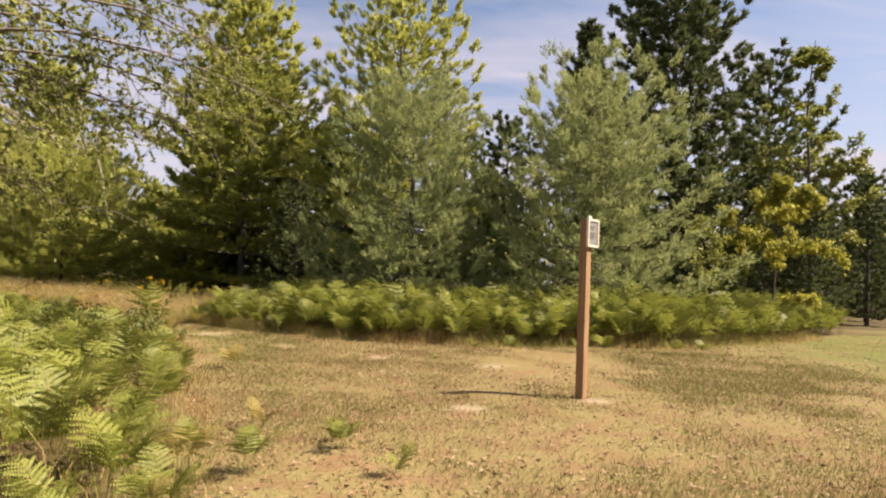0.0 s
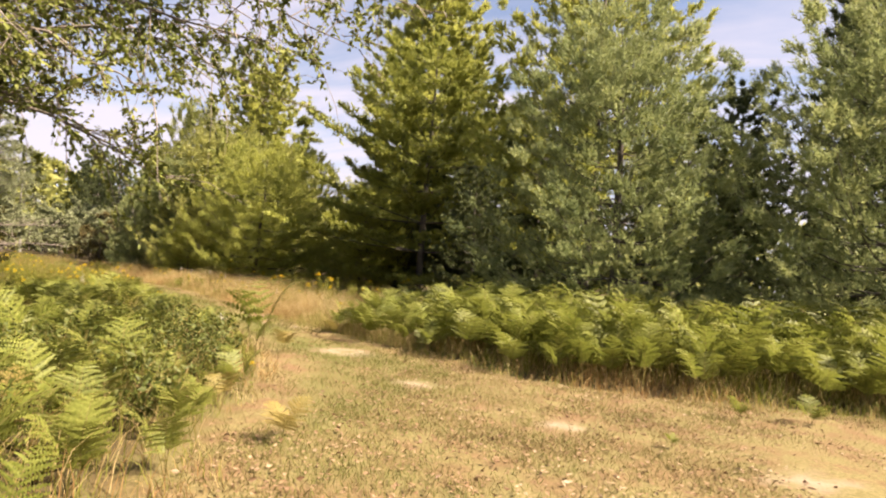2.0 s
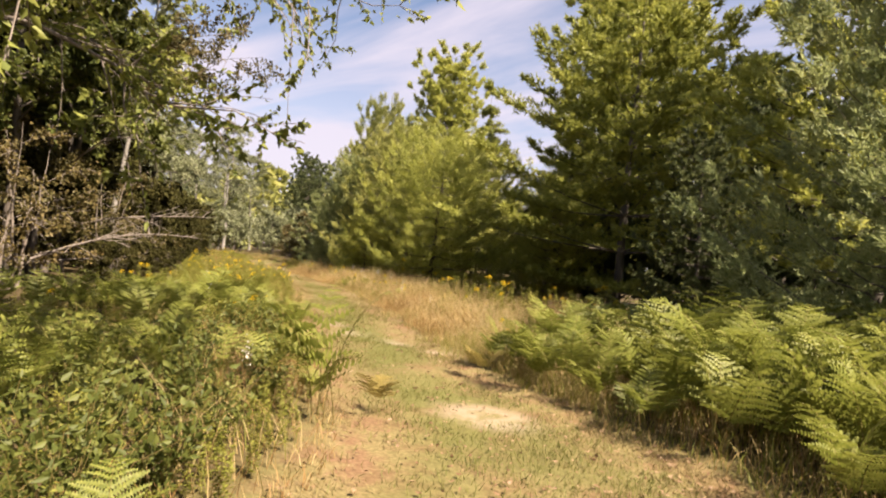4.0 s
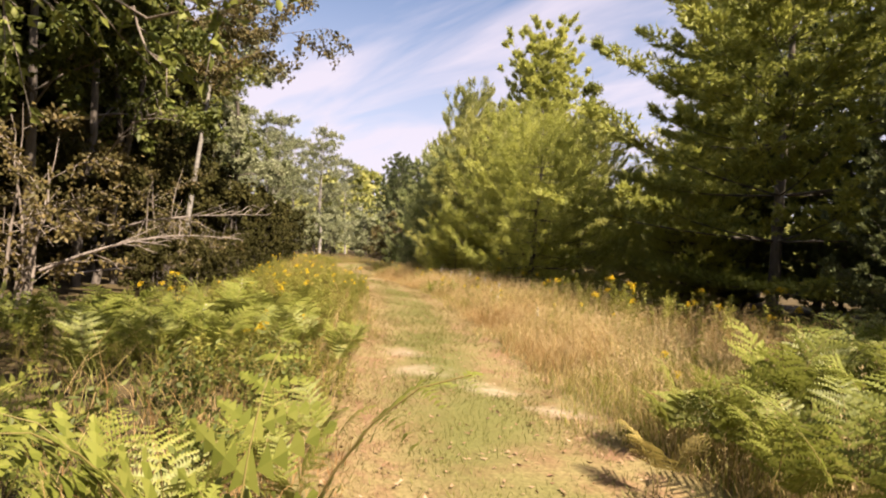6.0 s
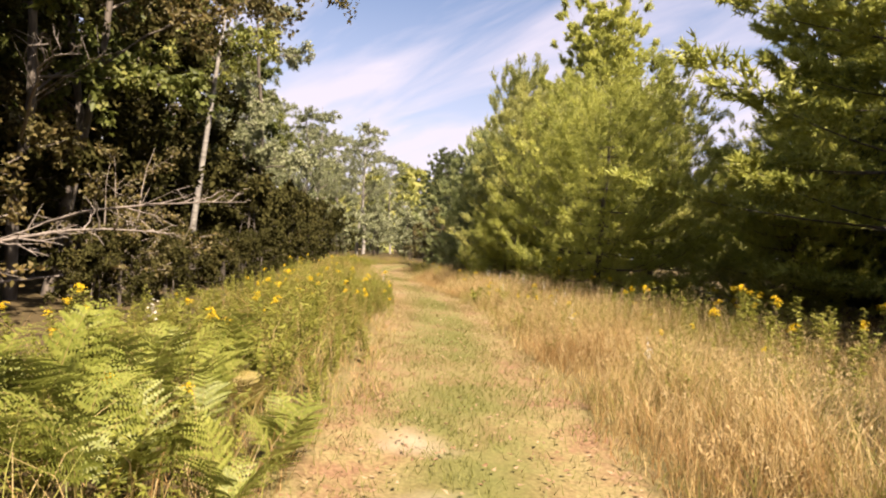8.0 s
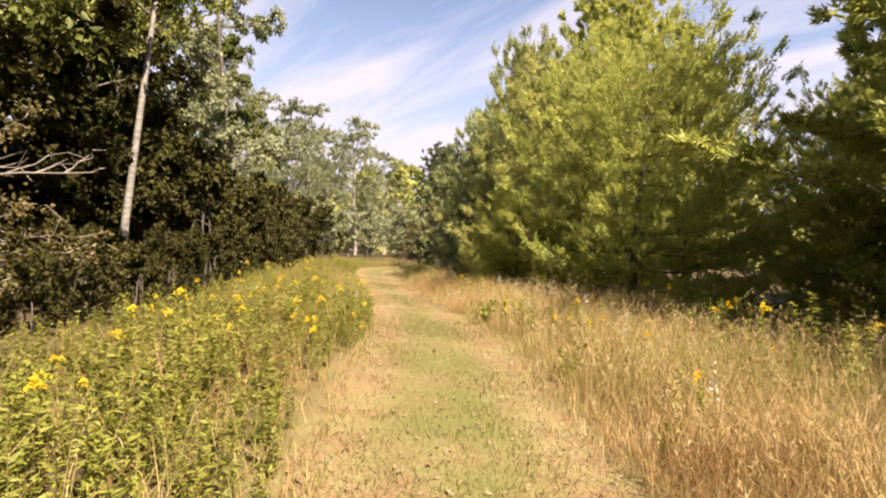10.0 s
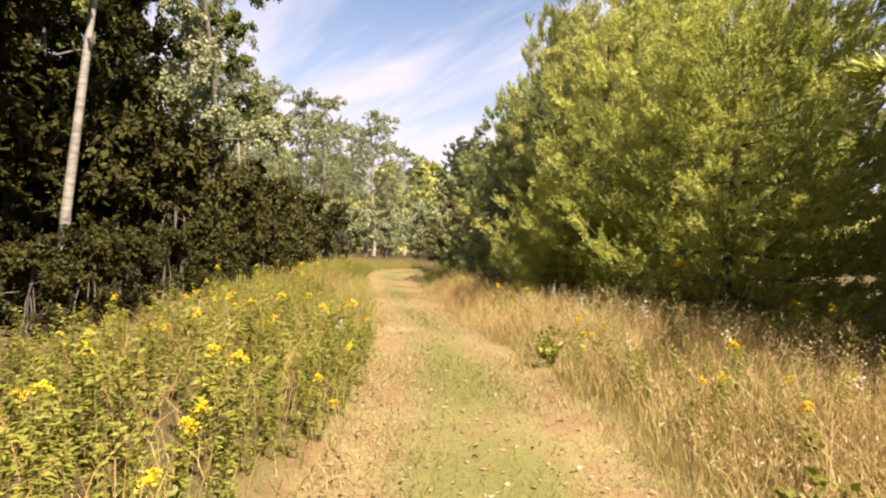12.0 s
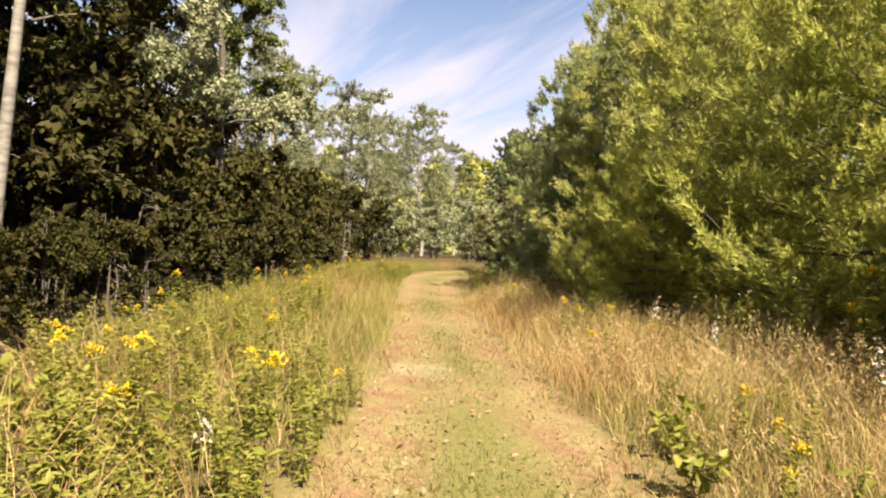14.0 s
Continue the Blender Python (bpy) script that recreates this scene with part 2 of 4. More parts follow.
M_BARK_PALE = bark_mat("pale_birch_bark", [(0.05, 0.044, 0.037), (0.19, 0.176, 0.155), (0.29, 0.272, 0.24)], 7.0, (0.5, 0.5, 2.2), 0.7, 0.25)
M_TWIG = bark_mat("grey_twigs", [(0.075, 0.058, 0.045), (0.17, 0.14, 0.115), (0.27, 0.235, 0.20)], 20.0)
M_DEAD = bark_mat("weathered_dead_wood", [(0.08, 0.064, 0.054), (0.17, 0.142, 0.122), (0.27, 0.235, 0.205)], 24.0)
M_STEM = leaf_mat("plant_stems", [(0.105, 0.085, 0.026), (0.165, 0.135, 0.042), (0.230, 0.165, 0.062)], 0.15)
M_POST = bark_mat("weathered_brown_timber", [(0.135, 0.072, 0.032), (0.27, 0.160, 0.078), (0.39, 0.255, 0.140)], 42.0, (1, 1, 0.05), 0.8, 0.3)
M_FRAME = plain_mat("whitish_painted_frame", (0.66, 0.60, 0.50), 0.55)
M_PANEL = plain_mat("faded_grey_panel", (0.24, 0.235, 0.22), 0.35)
M_INK = plain_mat("dark_print", (0.06, 0.06, 0.064), 0.5)
M_PALE = plain_mat("pale_print", (0.19, 0.185, 0.175), 0.5)


# ---- mesh tools ----
class Geo:
    """Collects vertices and triangles in arrays and makes one mesh of them."""

    def __init__(self):
        self.v, self.f, self.n = [], [], 0

    def add(self, verts, faces):
        self.v.append(np.asarray(verts, dtype=np.float32).reshape(-1, 3))
        self.f.append(np.asarray(faces, dtype=np.int32).reshape(-1, 3) + self.n)
        self.n += len(self.v[-1])

    def mesh(self, name, material, smooth=False):
        me = bpy.data.meshes.new(name)
        v, f = np.concatenate(self.v), np.concatenate(self.f)
        me.vertices.add(len(v)); me.vertices.foreach_set("co", v.ravel())
        me.loops.add(len(f) * 3); me.loops.foreach_set("vertex_index", f.ravel())
        me.polygons.add(len(f)); me.polygons.foreach_set("loop_start", np.arange(0, len(f) * 3, 3, dtype=np.int32))
        if smooth:
            me.polygons.foreach_set("use_smooth", np.ones(len(f), dtype=bool))
        me.update(calc_edges=True)
        me.materials.append(material)
        return me


def part(name, geo, material, parent=None, label="", smooth=False):
    ob = new(name, geo.mesh(name, material, smooth))
    if parent is not None:
        ob.parent = parent
    if label:
        tagged(ob, label)
    return ob


def bm_part(name, bm, material, parent=None, label=""):
    me = bpy.data.meshes.new(name)
    bm.to_mesh(me)
    bm.free()
    me.materials.append(material)
    ob = new(name, me)
    ob.parent = parent
    if label:
        tagged(ob, label)
    return ob


def unit(a):
    a = np.asarray(a, dtype=float)
    return a / np.maximum(np.linalg.norm(a, axis=-1, keepdims=True), 1e-9)


def tube(geo, pts, radii, sides=6):
    """A tapered round limb along pts."""
    pts = np.asarray(pts, dtype=float)
    k = len(pts)
    tan = unit(np.gradient(pts, axis=0))
    ref = np.where(np.abs(tan[:, 2:3]) > 0.9, np.array([[1.0, 0, 0]]), np.array([[0, 0, 1.0]]))
    a = unit(np.cross(tan, ref)); b = np.cross(tan, a)
    ang = np.arange(sides) * 2 * np.pi / sides
    ring = a[:, None] * np.cos(ang)[None, :, None] + b[:, None] * np.sin(ang)[None, :, None]
    v = (pts[:, None] + ring * np.asarray(radii, dtype=float)[:, None, None]).reshape(-1, 3)
    i = np.arange(k - 1)[:, None] * sides
    j = np.arange(sides)[None]
    q = (j + 1) % sides
    f = np.concatenate([np.stack([i + j, i + q, i + sides + q], -1).reshape(-1, 3), np.stack([i + j, i + sides + q, i + sides + j], -1).reshape(-1, 3)])
    geo.add(v, f)


def leaves(geo, pos, axis, side, length, width, fold=0.25):
    """Ovate leaves: a rib with two folded halves. All arrays, one row a leaf."""
    pos, axis, side = np.asarray(pos), unit(axis), np.asarray(side)
    side = unit(side - (side * axis).sum(-1, keepdims=True) * axis)
    up = np.cross(axis, side)
    L = np.broadcast_to(np.asarray(length, dtype=float), (len(pos),))[:, None]
    W = np.broadcast_to(np.asarray(width, dtype=float), (len(pos),))[:, None]
    mid = pos + axis * L * 0.42
    v = np.stack([pos, mid + side * W * 0.5 + up * W * fold, pos + axis * L - up * L * 0.12, mid - side * W * 0.5 + up * W * fold], 1)
    b = np.arange(len(pos))[:, None] * 4
    geo.add(v.reshape(-1, 3), np.concatenate([b + np.array([[0, 1, 2]]), b + np.array([[0, 2, 3]])]))


def teeth(geo, pos, along, out, length, width):
    """Pointed lobes side by side: each stands with its base on a rib that runs along."""
    w = np.asarray(along) * (np.asarray(width) * 0.5)[:, None]
    v = np.stack([pos - w, pos + w, pos + np.asarray(out) * np.asarray(length)[:, None]], 1)
    geo.add(v.reshape(-1, 3), np.arange(len(pos) * 3).reshape(-1, 3))


def tufts(geo, rng, pos, axis, n, length, width, spread=0.9):
    """Needle tufts: n thin needles fan out round each axis."""
    k = len(pos)
    d = unit(unit(axis)[:, None] + rng.normal(0, spread * 0.6, (k, n, 3)))
    L = length * rng.uniform(0.7, 1.2, (k, n, 1))
    s = unit(np.cross(d, rng.normal(0, 1, (k, n, 3)))) * width * 0.5
    p = np.repeat(np.asarray(pos)[:, None], n, 1)
    v = np.stack([p - s, p + s, p + d * L], 2).reshape(-1, 3)
    geo.add(v, np.arange(k * n * 3).reshape(-1, 3))


def blades(geo, rng, base, height, width, lean, seg=2):
    """Grass blades that bow over; base is an array, height one value a blade."""
    k = len(base)
    a = rng.uniform(0, 2 * np.pi, k)
    s = np.stack([np.cos(a), np.sin(a), np.zeros(k)], -1) * width * 0.5
    b = rng.uniform(0, 2 * np.pi, k)
    out = np.stack([np.cos(b), np.sin(b), np.zeros(k)], -1) * (height * lean * rng.uniform(0.2, 1.0, k))[:, None]
    up = np.array([[0, 0, 1.0]]) * height[:, None]
    base = np.asarray(base)
    if seg == 1:
        v = np.stack([base - s, base + s, base + out + up], 1).reshape(-1, 3)
        geo.add(v, np.arange(k * 3).reshape(-1, 3))
        return
    m = base + out * 0.28 + up * 0.58
    v = np.stack([base - s, base + s, m - s * 0.8, m + s * 0.8, base + out + up * 0.97], 1).reshape(-1, 3)
    i = np.arange(k)[:, None] * 5
    geo.add(v, np.concatenate([i + np.array([[0, 1, 3]]), i + np.array([[0, 3, 2]]), i + np.array([[2, 3, 4]])]))


# ---- plan ----
EDGE_L = np.array([(-0.9, -14), (-1.1, 1), (-1.3, 3.1), (-1.6, 3.9), (-2.4, 5.65), (-3.5, 7.9), (-4.5, 9.7), (-5.8, 10.8), (-6.9, 11.5), (-8.1, 12.4), (-9.5, 13.5), (-11.4, 14.9),
                   (-13.0, 16.0), (-14.3, 16.9), (-15.7, 17.95), (-17.3, 18.95), (-18.4, 19.55), (-20.5, 20.8), (-25, 23.1), (-32, 26.8), (-35.5, 29.6), (-38, 36)])
EDGE_R = np.array([(34, 36), (16, 21.8), (9.3, 15.3), (4.9, 12.0), (2.5, 11.4), (0.8, 11.05), (-0.8, 10.8), (-1.9, 11.0), (-2.55, 11.5), (-3.9, 12.3), (-5.9, 13.2), (-6.8, 13.85),
                   (-8.0, 14.8), (-10.05, 16.2), (-12.0, 17.6), (-14.4, 19.2), (-16.7, 20.55), (-19.3, 21.8), (-23.8, 23.9), (-30, 27.3), (-33, 30.5), (-35, 37)])
OPEN = np.concatenate([EDGE_L, EDGE_R[::-1], np.array([(40, 20), (40, -14)])])


def inside(p, poly):
    x, y = p[:, 0], p[:, 1]
    r = np.zeros(len(p), dtype=bool)
    for a, b in zip(poly, np.roll(poly, -1, 0)):
        c = (a[1] > y) != (b[1] > y)
        r ^= c & (x < (b[0] - a[0]) * (y - a[1]) / (b[1] - a[1] + 1e-12) + a[0])
    return r


def away(p, line):
    """Distance to a polyline."""
    d = np.full(len(p), 1e9)
    for a, b in zip(line[:-1], line[1:]):
        ab = b - a
        t = np.clip(((p - a) @ ab) / (ab @ ab), 0, 1)
        d = np.minimum(d, np.linalg.norm(p - (a + t[:, None] * ab), axis=1))
    return d


def scatter(rng, x0, y0, x1, y1, per_m2):
    n = int((x1 - x0) * (y1 - y0) * per_m2)
    return np.stack([rng.uniform(x0, x1, n), rng.uniform(y0, y1, n)], -1)


def ragged(p):
    """How far the edge of the rough wanders in and out at p."""
    return 0.16 * wave(p, 2.4, 21) + 0.10 * wave(p, 6.0, 22)


def lift(xy, z=0.0):
    return np.concatenate([xy, np.full((len(xy), 1), z)], 1)


def wave(p, scale, seed):
    """Smooth patches between -1 and 1, for clumping."""
    r = np.random.default_rng(seed)
    s = np.zeros(len(p))
    for _ in range(6):
        a, ph, k = r.uniform(0, 6.28), r.uniform(0, 6.28), scale * r.uniform(0.6, 1.8)
        s += np.sin((p[:, 0] * np.cos(a) + p[:, 1] * np.sin(a)) * k + ph)
    return s / 3.0


# ---- ground ----
SAND = [(-4.37, 11.4, 0.36), (-8.25, 13.42, 0.26), (-9.2, 13.97, 0.2), (-7.33, 13.5, 0.26), (-6.48, 13.42, 0.17),
        (-19.05, 20.4, 0.26), (-0.9, 9.0, 0.2), (0.8, 8.4, 0.22), (1.7, 6.2, 0.16), (-2.6, 9.8, 0.2), (0.3, 5.6, 0.16)]


def build_ground():
    xs = np.concatenate([[-700, -250, -120, -80, -60, -52], np.arange(-46, 14.01, 0.2), [18, 24, 32, 45, 70, 120, 250, 700]])
    ys = np.concatenate([[-700, -250, -100, -50, -25, -12, -6], np.arange(-2, 34.01, 0.2), [38, 44, 52, 62, 80, 120, 250, 700]])
    X, Y = np.meshgrid(xs, ys)
    p = np.stack([X.ravel(), Y.ravel()], -1)
    ins = inside(p, OPEN)
    dl, dr = away(p, EDGE_L), away(p, EDGE_R)
    z = 0.012 * wave(p, 3.1, 3) + 0.02 * wave(p, 0.8, 4)
    trail = ins & (dl + dr < 3.4)
    rut = np.exp(-((np.minimum(dl, dr) - 0.35) / 0.22) ** 2) * trail
    z -= 0.022 * rut
    z[np.abs(p).max(1) > 60] = 0
    bare = np.zeros(len(p))
    for x, y, r in SAND:
        d = np.linalg.norm((p - (x, y)) * (1.0, 1.25), axis=1)
        bare = np.maximum(bare, np.clip(1.4 - d / r, 0, 0.62))
    centre = np.clip((np.minimum(dl, dr) - 0.28 + 0.12 * wave(p, 1.6, 31)) / 0.45, 0, 1) * ins * 0.88
    far_along = np.clip((-p[:, 0] - 1.0) / 4.0, 0, 1)
    green = np.where(ins, centre * far_along * 1.0 + 0.22 * (1 - far_along), 0.5)
    right = np.clip((p[:, 0] - 4.5) / 4.0, 0, 1) * ins
    green = np.maximum(green, right)
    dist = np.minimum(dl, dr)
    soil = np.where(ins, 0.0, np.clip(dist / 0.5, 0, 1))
    n, w = len(p), len(xs)
    i = (np.arange(len(ys) - 1)[:, None] * w + np.arange(w - 1)[None]).ravel()
    g = Geo()
    g.add(np.concatenate([p, z[:, None]], 1), np.concatenate([np.stack([i, i + 1, i + w + 1], -1), np.stack([i, i + w + 1, i + w], -1)]))
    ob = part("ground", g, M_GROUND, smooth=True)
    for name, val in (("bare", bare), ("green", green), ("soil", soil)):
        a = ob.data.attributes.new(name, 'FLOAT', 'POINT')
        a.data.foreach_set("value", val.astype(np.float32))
    tagged(ob, "dry mown clearing and trail of straw-coloured turf with bare sandy spots", "ground", kind="structure")


build_ground()


# ---- trees ----
def tree_root(name, label, category="tree", group=""):
    return tagged(new(name), label, category, group)


def shoot_points(rng, p0, d, acr, reach, count, flat, lift_up):
    """Shoots of one clump: points along each shoot and the way its needles lean."""
    w = rng.uniform(0.30, 1.0, (count, 1))
    lat = rng.normal(0, 0.34, (count, 1)) * reach * (1.25 - 0.7 * w)
    start = p0 + d * reach * w + acr * lat + np.array([0, 0, 1.0]) * (0.14 * reach * w ** 2 + rng.normal(0, flat, (count, 1)))
    way = unit(d * 0.75 + acr * (lat / reach) * 0.9 + np.array([0, 0, lift_up]) + rng.normal(0, 0.22, (count, 3)))
    q = np.linspace(0, 1, 3)[None, :, None]
    pts = start[:, None] + way[:, None] * (rng.uniform(0.07, 0.20, (count, 1, 1)) * q)
    return pts.reshape(-1, 3), np.repeat(way, 3, 0)


def pine(seed, height, radius, needles, label, group="", base=0.4, gap=0.42, limbs=6, tuft=5, needle=0.15, wide=0.036, droop=0.12, rise=0.5, power=0.8, fill=1.0, trunk_r=None, name="pine_tree", ragged=0.25, flat=0.06, shoots=12, lift_up=0.45, inner=0.25, candles=0, wander=0.05, tip=0.10):
    """A pine: trunk, whorls of limbs, and on their outer part clumps of bottle-brush shoots with gaps between."""
    rng = np.random.default_rng(seed)
    root = tree_root(name, label, "pine tree", group)
    tr = trunk_r or height * 0.013 + 0.03
    k = 9
    zz = np.linspace(-0.15, height, k)
    sway = np.cumsum(rng.normal(0, 0.035, (k, 2)), 0)
    sway[0] = 0
    spine = np.concatenate([sway, zz[:, None]], 1)
    g = Geo()
    tube(g, spine, tr * (1 - np.linspace(0, 0.93, k)) ** 0.8, 8)
    part("trunk", g, M_BARK, root)
    limb, crown = Geo(), Geo()
    P, D = [], []
    z = base
    while z < height - 0.15:
        u = (z - base) / (height - base)
        reach = radius * (min(1.0, (u + 0.10) / 0.22) ** 0.5) * (1 - u) ** power + 0.18
        c = np.array([np.interp(z, zz, spine[:, 0]), np.interp(z, zz, spine[:, 1]), z])
        m = limbs if u < 0.8 else max(3, limbs - 2)
        turn = rng.uniform(0, 6.28)
        for j in range(m):
            a = turn + j * 6.283 / m + rng.normal(0, 0.18)
            L = reach * (1 + rng.uniform(-ragged, ragged * 0.8))
            out = np.array([np.cos(a), np.sin(a), 0.0])
            up = rise * u + 0.08 + rng.normal(0, wander)
            s = np.linspace(0, 1, 6)[:, None]
            curve = c + out * L * s + np.array([0, 0, 1.0]) * L * (up * s - droop * np.sin(s * np.pi) + (tip + 0.2 * u) * s ** 3)
            tube(limb, curve, tr * 0.20 * (1 - u * 0.6) * (1 - s[:, 0] * 0.85), 4)
            side = np.cross(out, (0, 0, 1.0))
            n = max(3, int(L * 2.4 * fill))
            sg = rng.choice([-1, 1])
            for q in np.linspace(inner if L > 0.8 else 0.15, 1.0, n):
                sg = -sg
                p0 = np.array([np.interp(q, s[:, 0], curve[:, i]) for i in range(3)])
                sl = (0.30 + 0.22 * L * (1.1 - q)) * rng.uniform(0.7, 1.25)
                spread = 0.15 if q > 0.97 else rng.uniform(0.35, 1.0)
                d = unit(out * rng.uniform(0.6, 1.0) + side * sg * spread + np.array([0, 0, 0.06 + lift_up * rng.uniform(0, 0.4) + 0.35 * u]))
                acr = unit(np.cross(d, (0, 0, 1.0)))
                p, w = shoot_points(rng, p0, d, acr, sl, shoots, flat, lift_up + 0.3 * u)
                P.append(p); D.append(w)
        z += gap * rng.uniform(0.8, 1.2) * (1.0 - 0.35 * u)
    # leader, and upright shoots that stand above the crown
    for i in range(1 + candles):
        u = 1.0 if i == 0 else rng.uniform(0.74, 0.96)
        a, r = rng.uniform(0, 6.28), (0 if i == 0 else radius * (1 - u) ** power * rng.uniform(0.4, 0.9))
        foot = np.array([np.interp(u * height, zz, spine[:, 0]) + r * np.cos(a), np.interp(u * height, zz, spine[:, 1]) + r * np.sin(a), u * height - (0.9 if i == 0 else 0.1)])
        tall = 0.95 if i == 0 else rng.uniform(0.5, 0.95)
        w = np.linspace(0, 1, 10)[:, None]
        P.append(foot + np.array([0, 0, tall]) * w); D.append(np.repeat(np.array([[0, 0, 1.0]]), 10, 0))
        tube(limb, foot + np.array([0, 0, tall]) * np.array([[0.0], [0.5], [1.0]]), [0.016, 0.012, 0.005], 3)
    tufts(crown, rng, np.concatenate(P), np.concatenate(D), tuft, needle, wide, 0.9)
    part("branchwork", limb, M_BARK, root)
    part("crown", crown, needles, root)
    return root


def broadleaf(seed, height, spread, leaf, label, n_leaves=9000, size=0.08, crown_base=0.3, trunk_r=0.09, bark=None, name="broadleaf_tree", group="", category="tree", stems=1, lean=(0, 0), top=0.35, clump=0.28, sway=0.012):
    """A broadleaf tree or shrub: stems, limbs that fork, leaves in clumps on the twigs."""
    rng = np.random.default_rng(seed)
    bark = bark or M_BARK
    root = tree_root(name, label, category, group)
    limb, crown = Geo(), Geo()
    twigs = []
    for st in range(stems):
        foot = rng.normal(0, 0.12 * (stems > 1), 2) * 1.4
        k = 8
        w = np.linspace(0, 1, k)
        drift = np.cumsum(rng.normal(0, sway * height, (k, 2)), 0)
        tilt = np.array(lean) + (rng.normal(0, 0.16, 2) * spread if stems > 1 else 0)
        xy = foot + (drift - drift[0]) + w[:, None] ** 1.3 * tilt
        h = height * (rng.uniform(0.7, 1.0) if st else 1.0)
        spine = np.concatenate([xy, (w * (h + 0.1) - 0.1)[:, None]], 1)
        g = Geo()
        tube(g, spine, trunk_r * (1 - w * 0.88), 8)
        part("trunk" if stems < 3 else "stem", g, bark, root)
        for li in range(int(9 + height * 1.6) // (1 if stems == 1 else 2)):
            u = crown_base + (1 - crown_base) * rng.uniform(0, 0.97) ** 0.9
            c = np.array([np.interp(u, w, spine[:, i]) for i in range(3)])
            a = rng.uniform(0, 6.283)
            uu = (u - crown_base) / (1 - crown_base)
            prof = np.sin(np.clip(0.18 + uu * 0.82, 0, 1) * np.pi) ** 0.6 * (1 - top * uu)
            L = spread * max(0.25, prof) * rng.uniform(0.65, 1.15)
            out = np.array([np.cos(a), np.sin(a), 0])
            s = np.linspace(0, 1, 6)[:, None]
            curve = c + out * L * s + np.array([0, 0, 1.0]) * L * (rng.uniform(0.25, 0.9) * s - 0.25 * s ** 2) + rng.normal(0, 0.03 * L, (6, 3)) * s
            tube(limb, curve, trunk_r * 0.34 * (1 - u * 0.55) * (1 - s[:, 0] * 0.88), 4)
            for q in np.linspace(0.25, 1.0, max(5, int(L * 4))):
                p0 = np.array([np.interp(q, s[:, 0], curve[:, i]) for i in range(3)])
                tl = 0.22 * L * rng.uniform(0.5, 1.3) + 0.12
                d = unit(out * 0.5 + rng.normal(0, 0.7, 3) + np.array([0, 0, 0.15]))
                tw = p0 + d * tl * np.linspace(0, 1, 3)[:, None]
                tube(limb, tw, np.array([0.008, 0.006, 0.003]) * (1 + height * 0.06), 3)
                twigs.append(tw)
    tw = np.array(twigs)
    idx = rng.integers(0, len(tw), n_leaves)
    q = rng.uniform(0.15, 1.05, (n_leaves, 1))
    pos = tw[idx, 0] * (1 - q) + tw[idx, 2] * q + rng.normal(0, clump * 0.4, (n_leaves, 3)) * (0.35 + 0.1 * spread)
    pos[:, 2] = np.maximum(pos[:, 2], 0.05)
    ax = rng.normal(0, 0.6, (n_leaves, 3)) + np.array([0, 0, -0.35])
    leaves(crown, pos, ax, rng.normal(0, 1, (n_leaves, 3)), size * rng.uniform(0.6, 1.25, n_leaves), size * 0.62 * rng.uniform(0.7, 1.2, n_leaves))
    part("branchwork", limb, bark if bark is not M_BARK_PALE else M_BARK, root)
    part("crown", crown, leaf, root)
    return root


def put(ob, x, y, turn=0.0, s=1.0, sz=None, z=0.0):
    ob.location, ob.rotation_euler, ob.scale = (x, y, z), (0, 0, radians(turn)), (s, s, sz or s)
    return ob


def again(ob, x, y, turn, s=1.0, sz=None):
    c = copy_thing(ob, pose(0, 0, 0))
    return put(c, x, y, turn, s, sz)


# pines behind the bracken
put(pine(11, 10.8, 5.2, M_PINE_LAYER, "tall white pine with flat layered sunlit boughs over dark shade", base=0.7, gap=1.2, limbs=9, droop=0.01, rise=0.12, power=0.52, fill=1.3, trunk_r=0.17, needle=0.17, wide=0.046, tuft=4, flat=0.03, shoots=17, lift_up=0.18, inner=0.22, tip=0.04, wander=0.03, ragged=0.3), -9.2, 26.3)
put(pine(12, 6.7, 2.7, M_PINE_BLUE, "bushy bluish-green young pine behind the bracken", base=0.15, gap=0.42, limbs=8, power=0.55, rise=0.5, needle=0.11, wide=0.021, tuft=5, shoots=19, candles=5), -1.0, 16.6)
put(pine(13, 13.2, 3.9, M_PINE, "tall yellow-green white pine with a broad open crown", base=2.0, gap=0.75, limbs=6, power=0.45, rise=0.8, needle=0.19, wide=0.048), -2.3, 23.6)
put(pine(14, 7.0, 3.3, M_PINE_BLUE, "bushy greyish-green pine with upright candle shoots", base=0.15, gap=0.44, limbs=8, power=0.52, rise=0.6, needle=0.11, wide=0.021, tuft=5, shoots=19, candles=9), 4.1, 16.6)
put(pine(15, 17.0, 3.5, M_SPRUCE, "tall dark green pine standing behind the others", base=1.5, gap=0.7, limbs=6, power=0.42, rise=0.5, needle=0.22, wide=0.07), 10.0, 25.0)
dark_pine = put(pine(17, 16.0, 4.6, M_SPRUCE, "dark pine in the shade behind the front trees", "pines in the background", base=1.0, gap=1.0, limbs=6, fill=0.75, power=0.5, rise=0.7, needle=0.34, wide=0.13, tuft=4, shoots=6), 20.5, 36.0)
spruce = put(pine(16, 15.0, 2.3, M_SPRUCE, "narrow dark spruce with a pointed top", base=0.6, gap=0.6, limbs=6, power=0.9, rise=0.2, needle=0.24, wide=0.09, tuft=4, shoots=8, name="spruce_tree"), 7.2, 29.6)
again(dark_pine, 3.2, 31.0, 140, 0.62)
again(dark_pine, 17.5, 31.5, 60, 0.6)
again(spruce, -6.6, 33.5, 90, 0.72)
again(spruce, 25.0, 34.0, 20, 0.6)
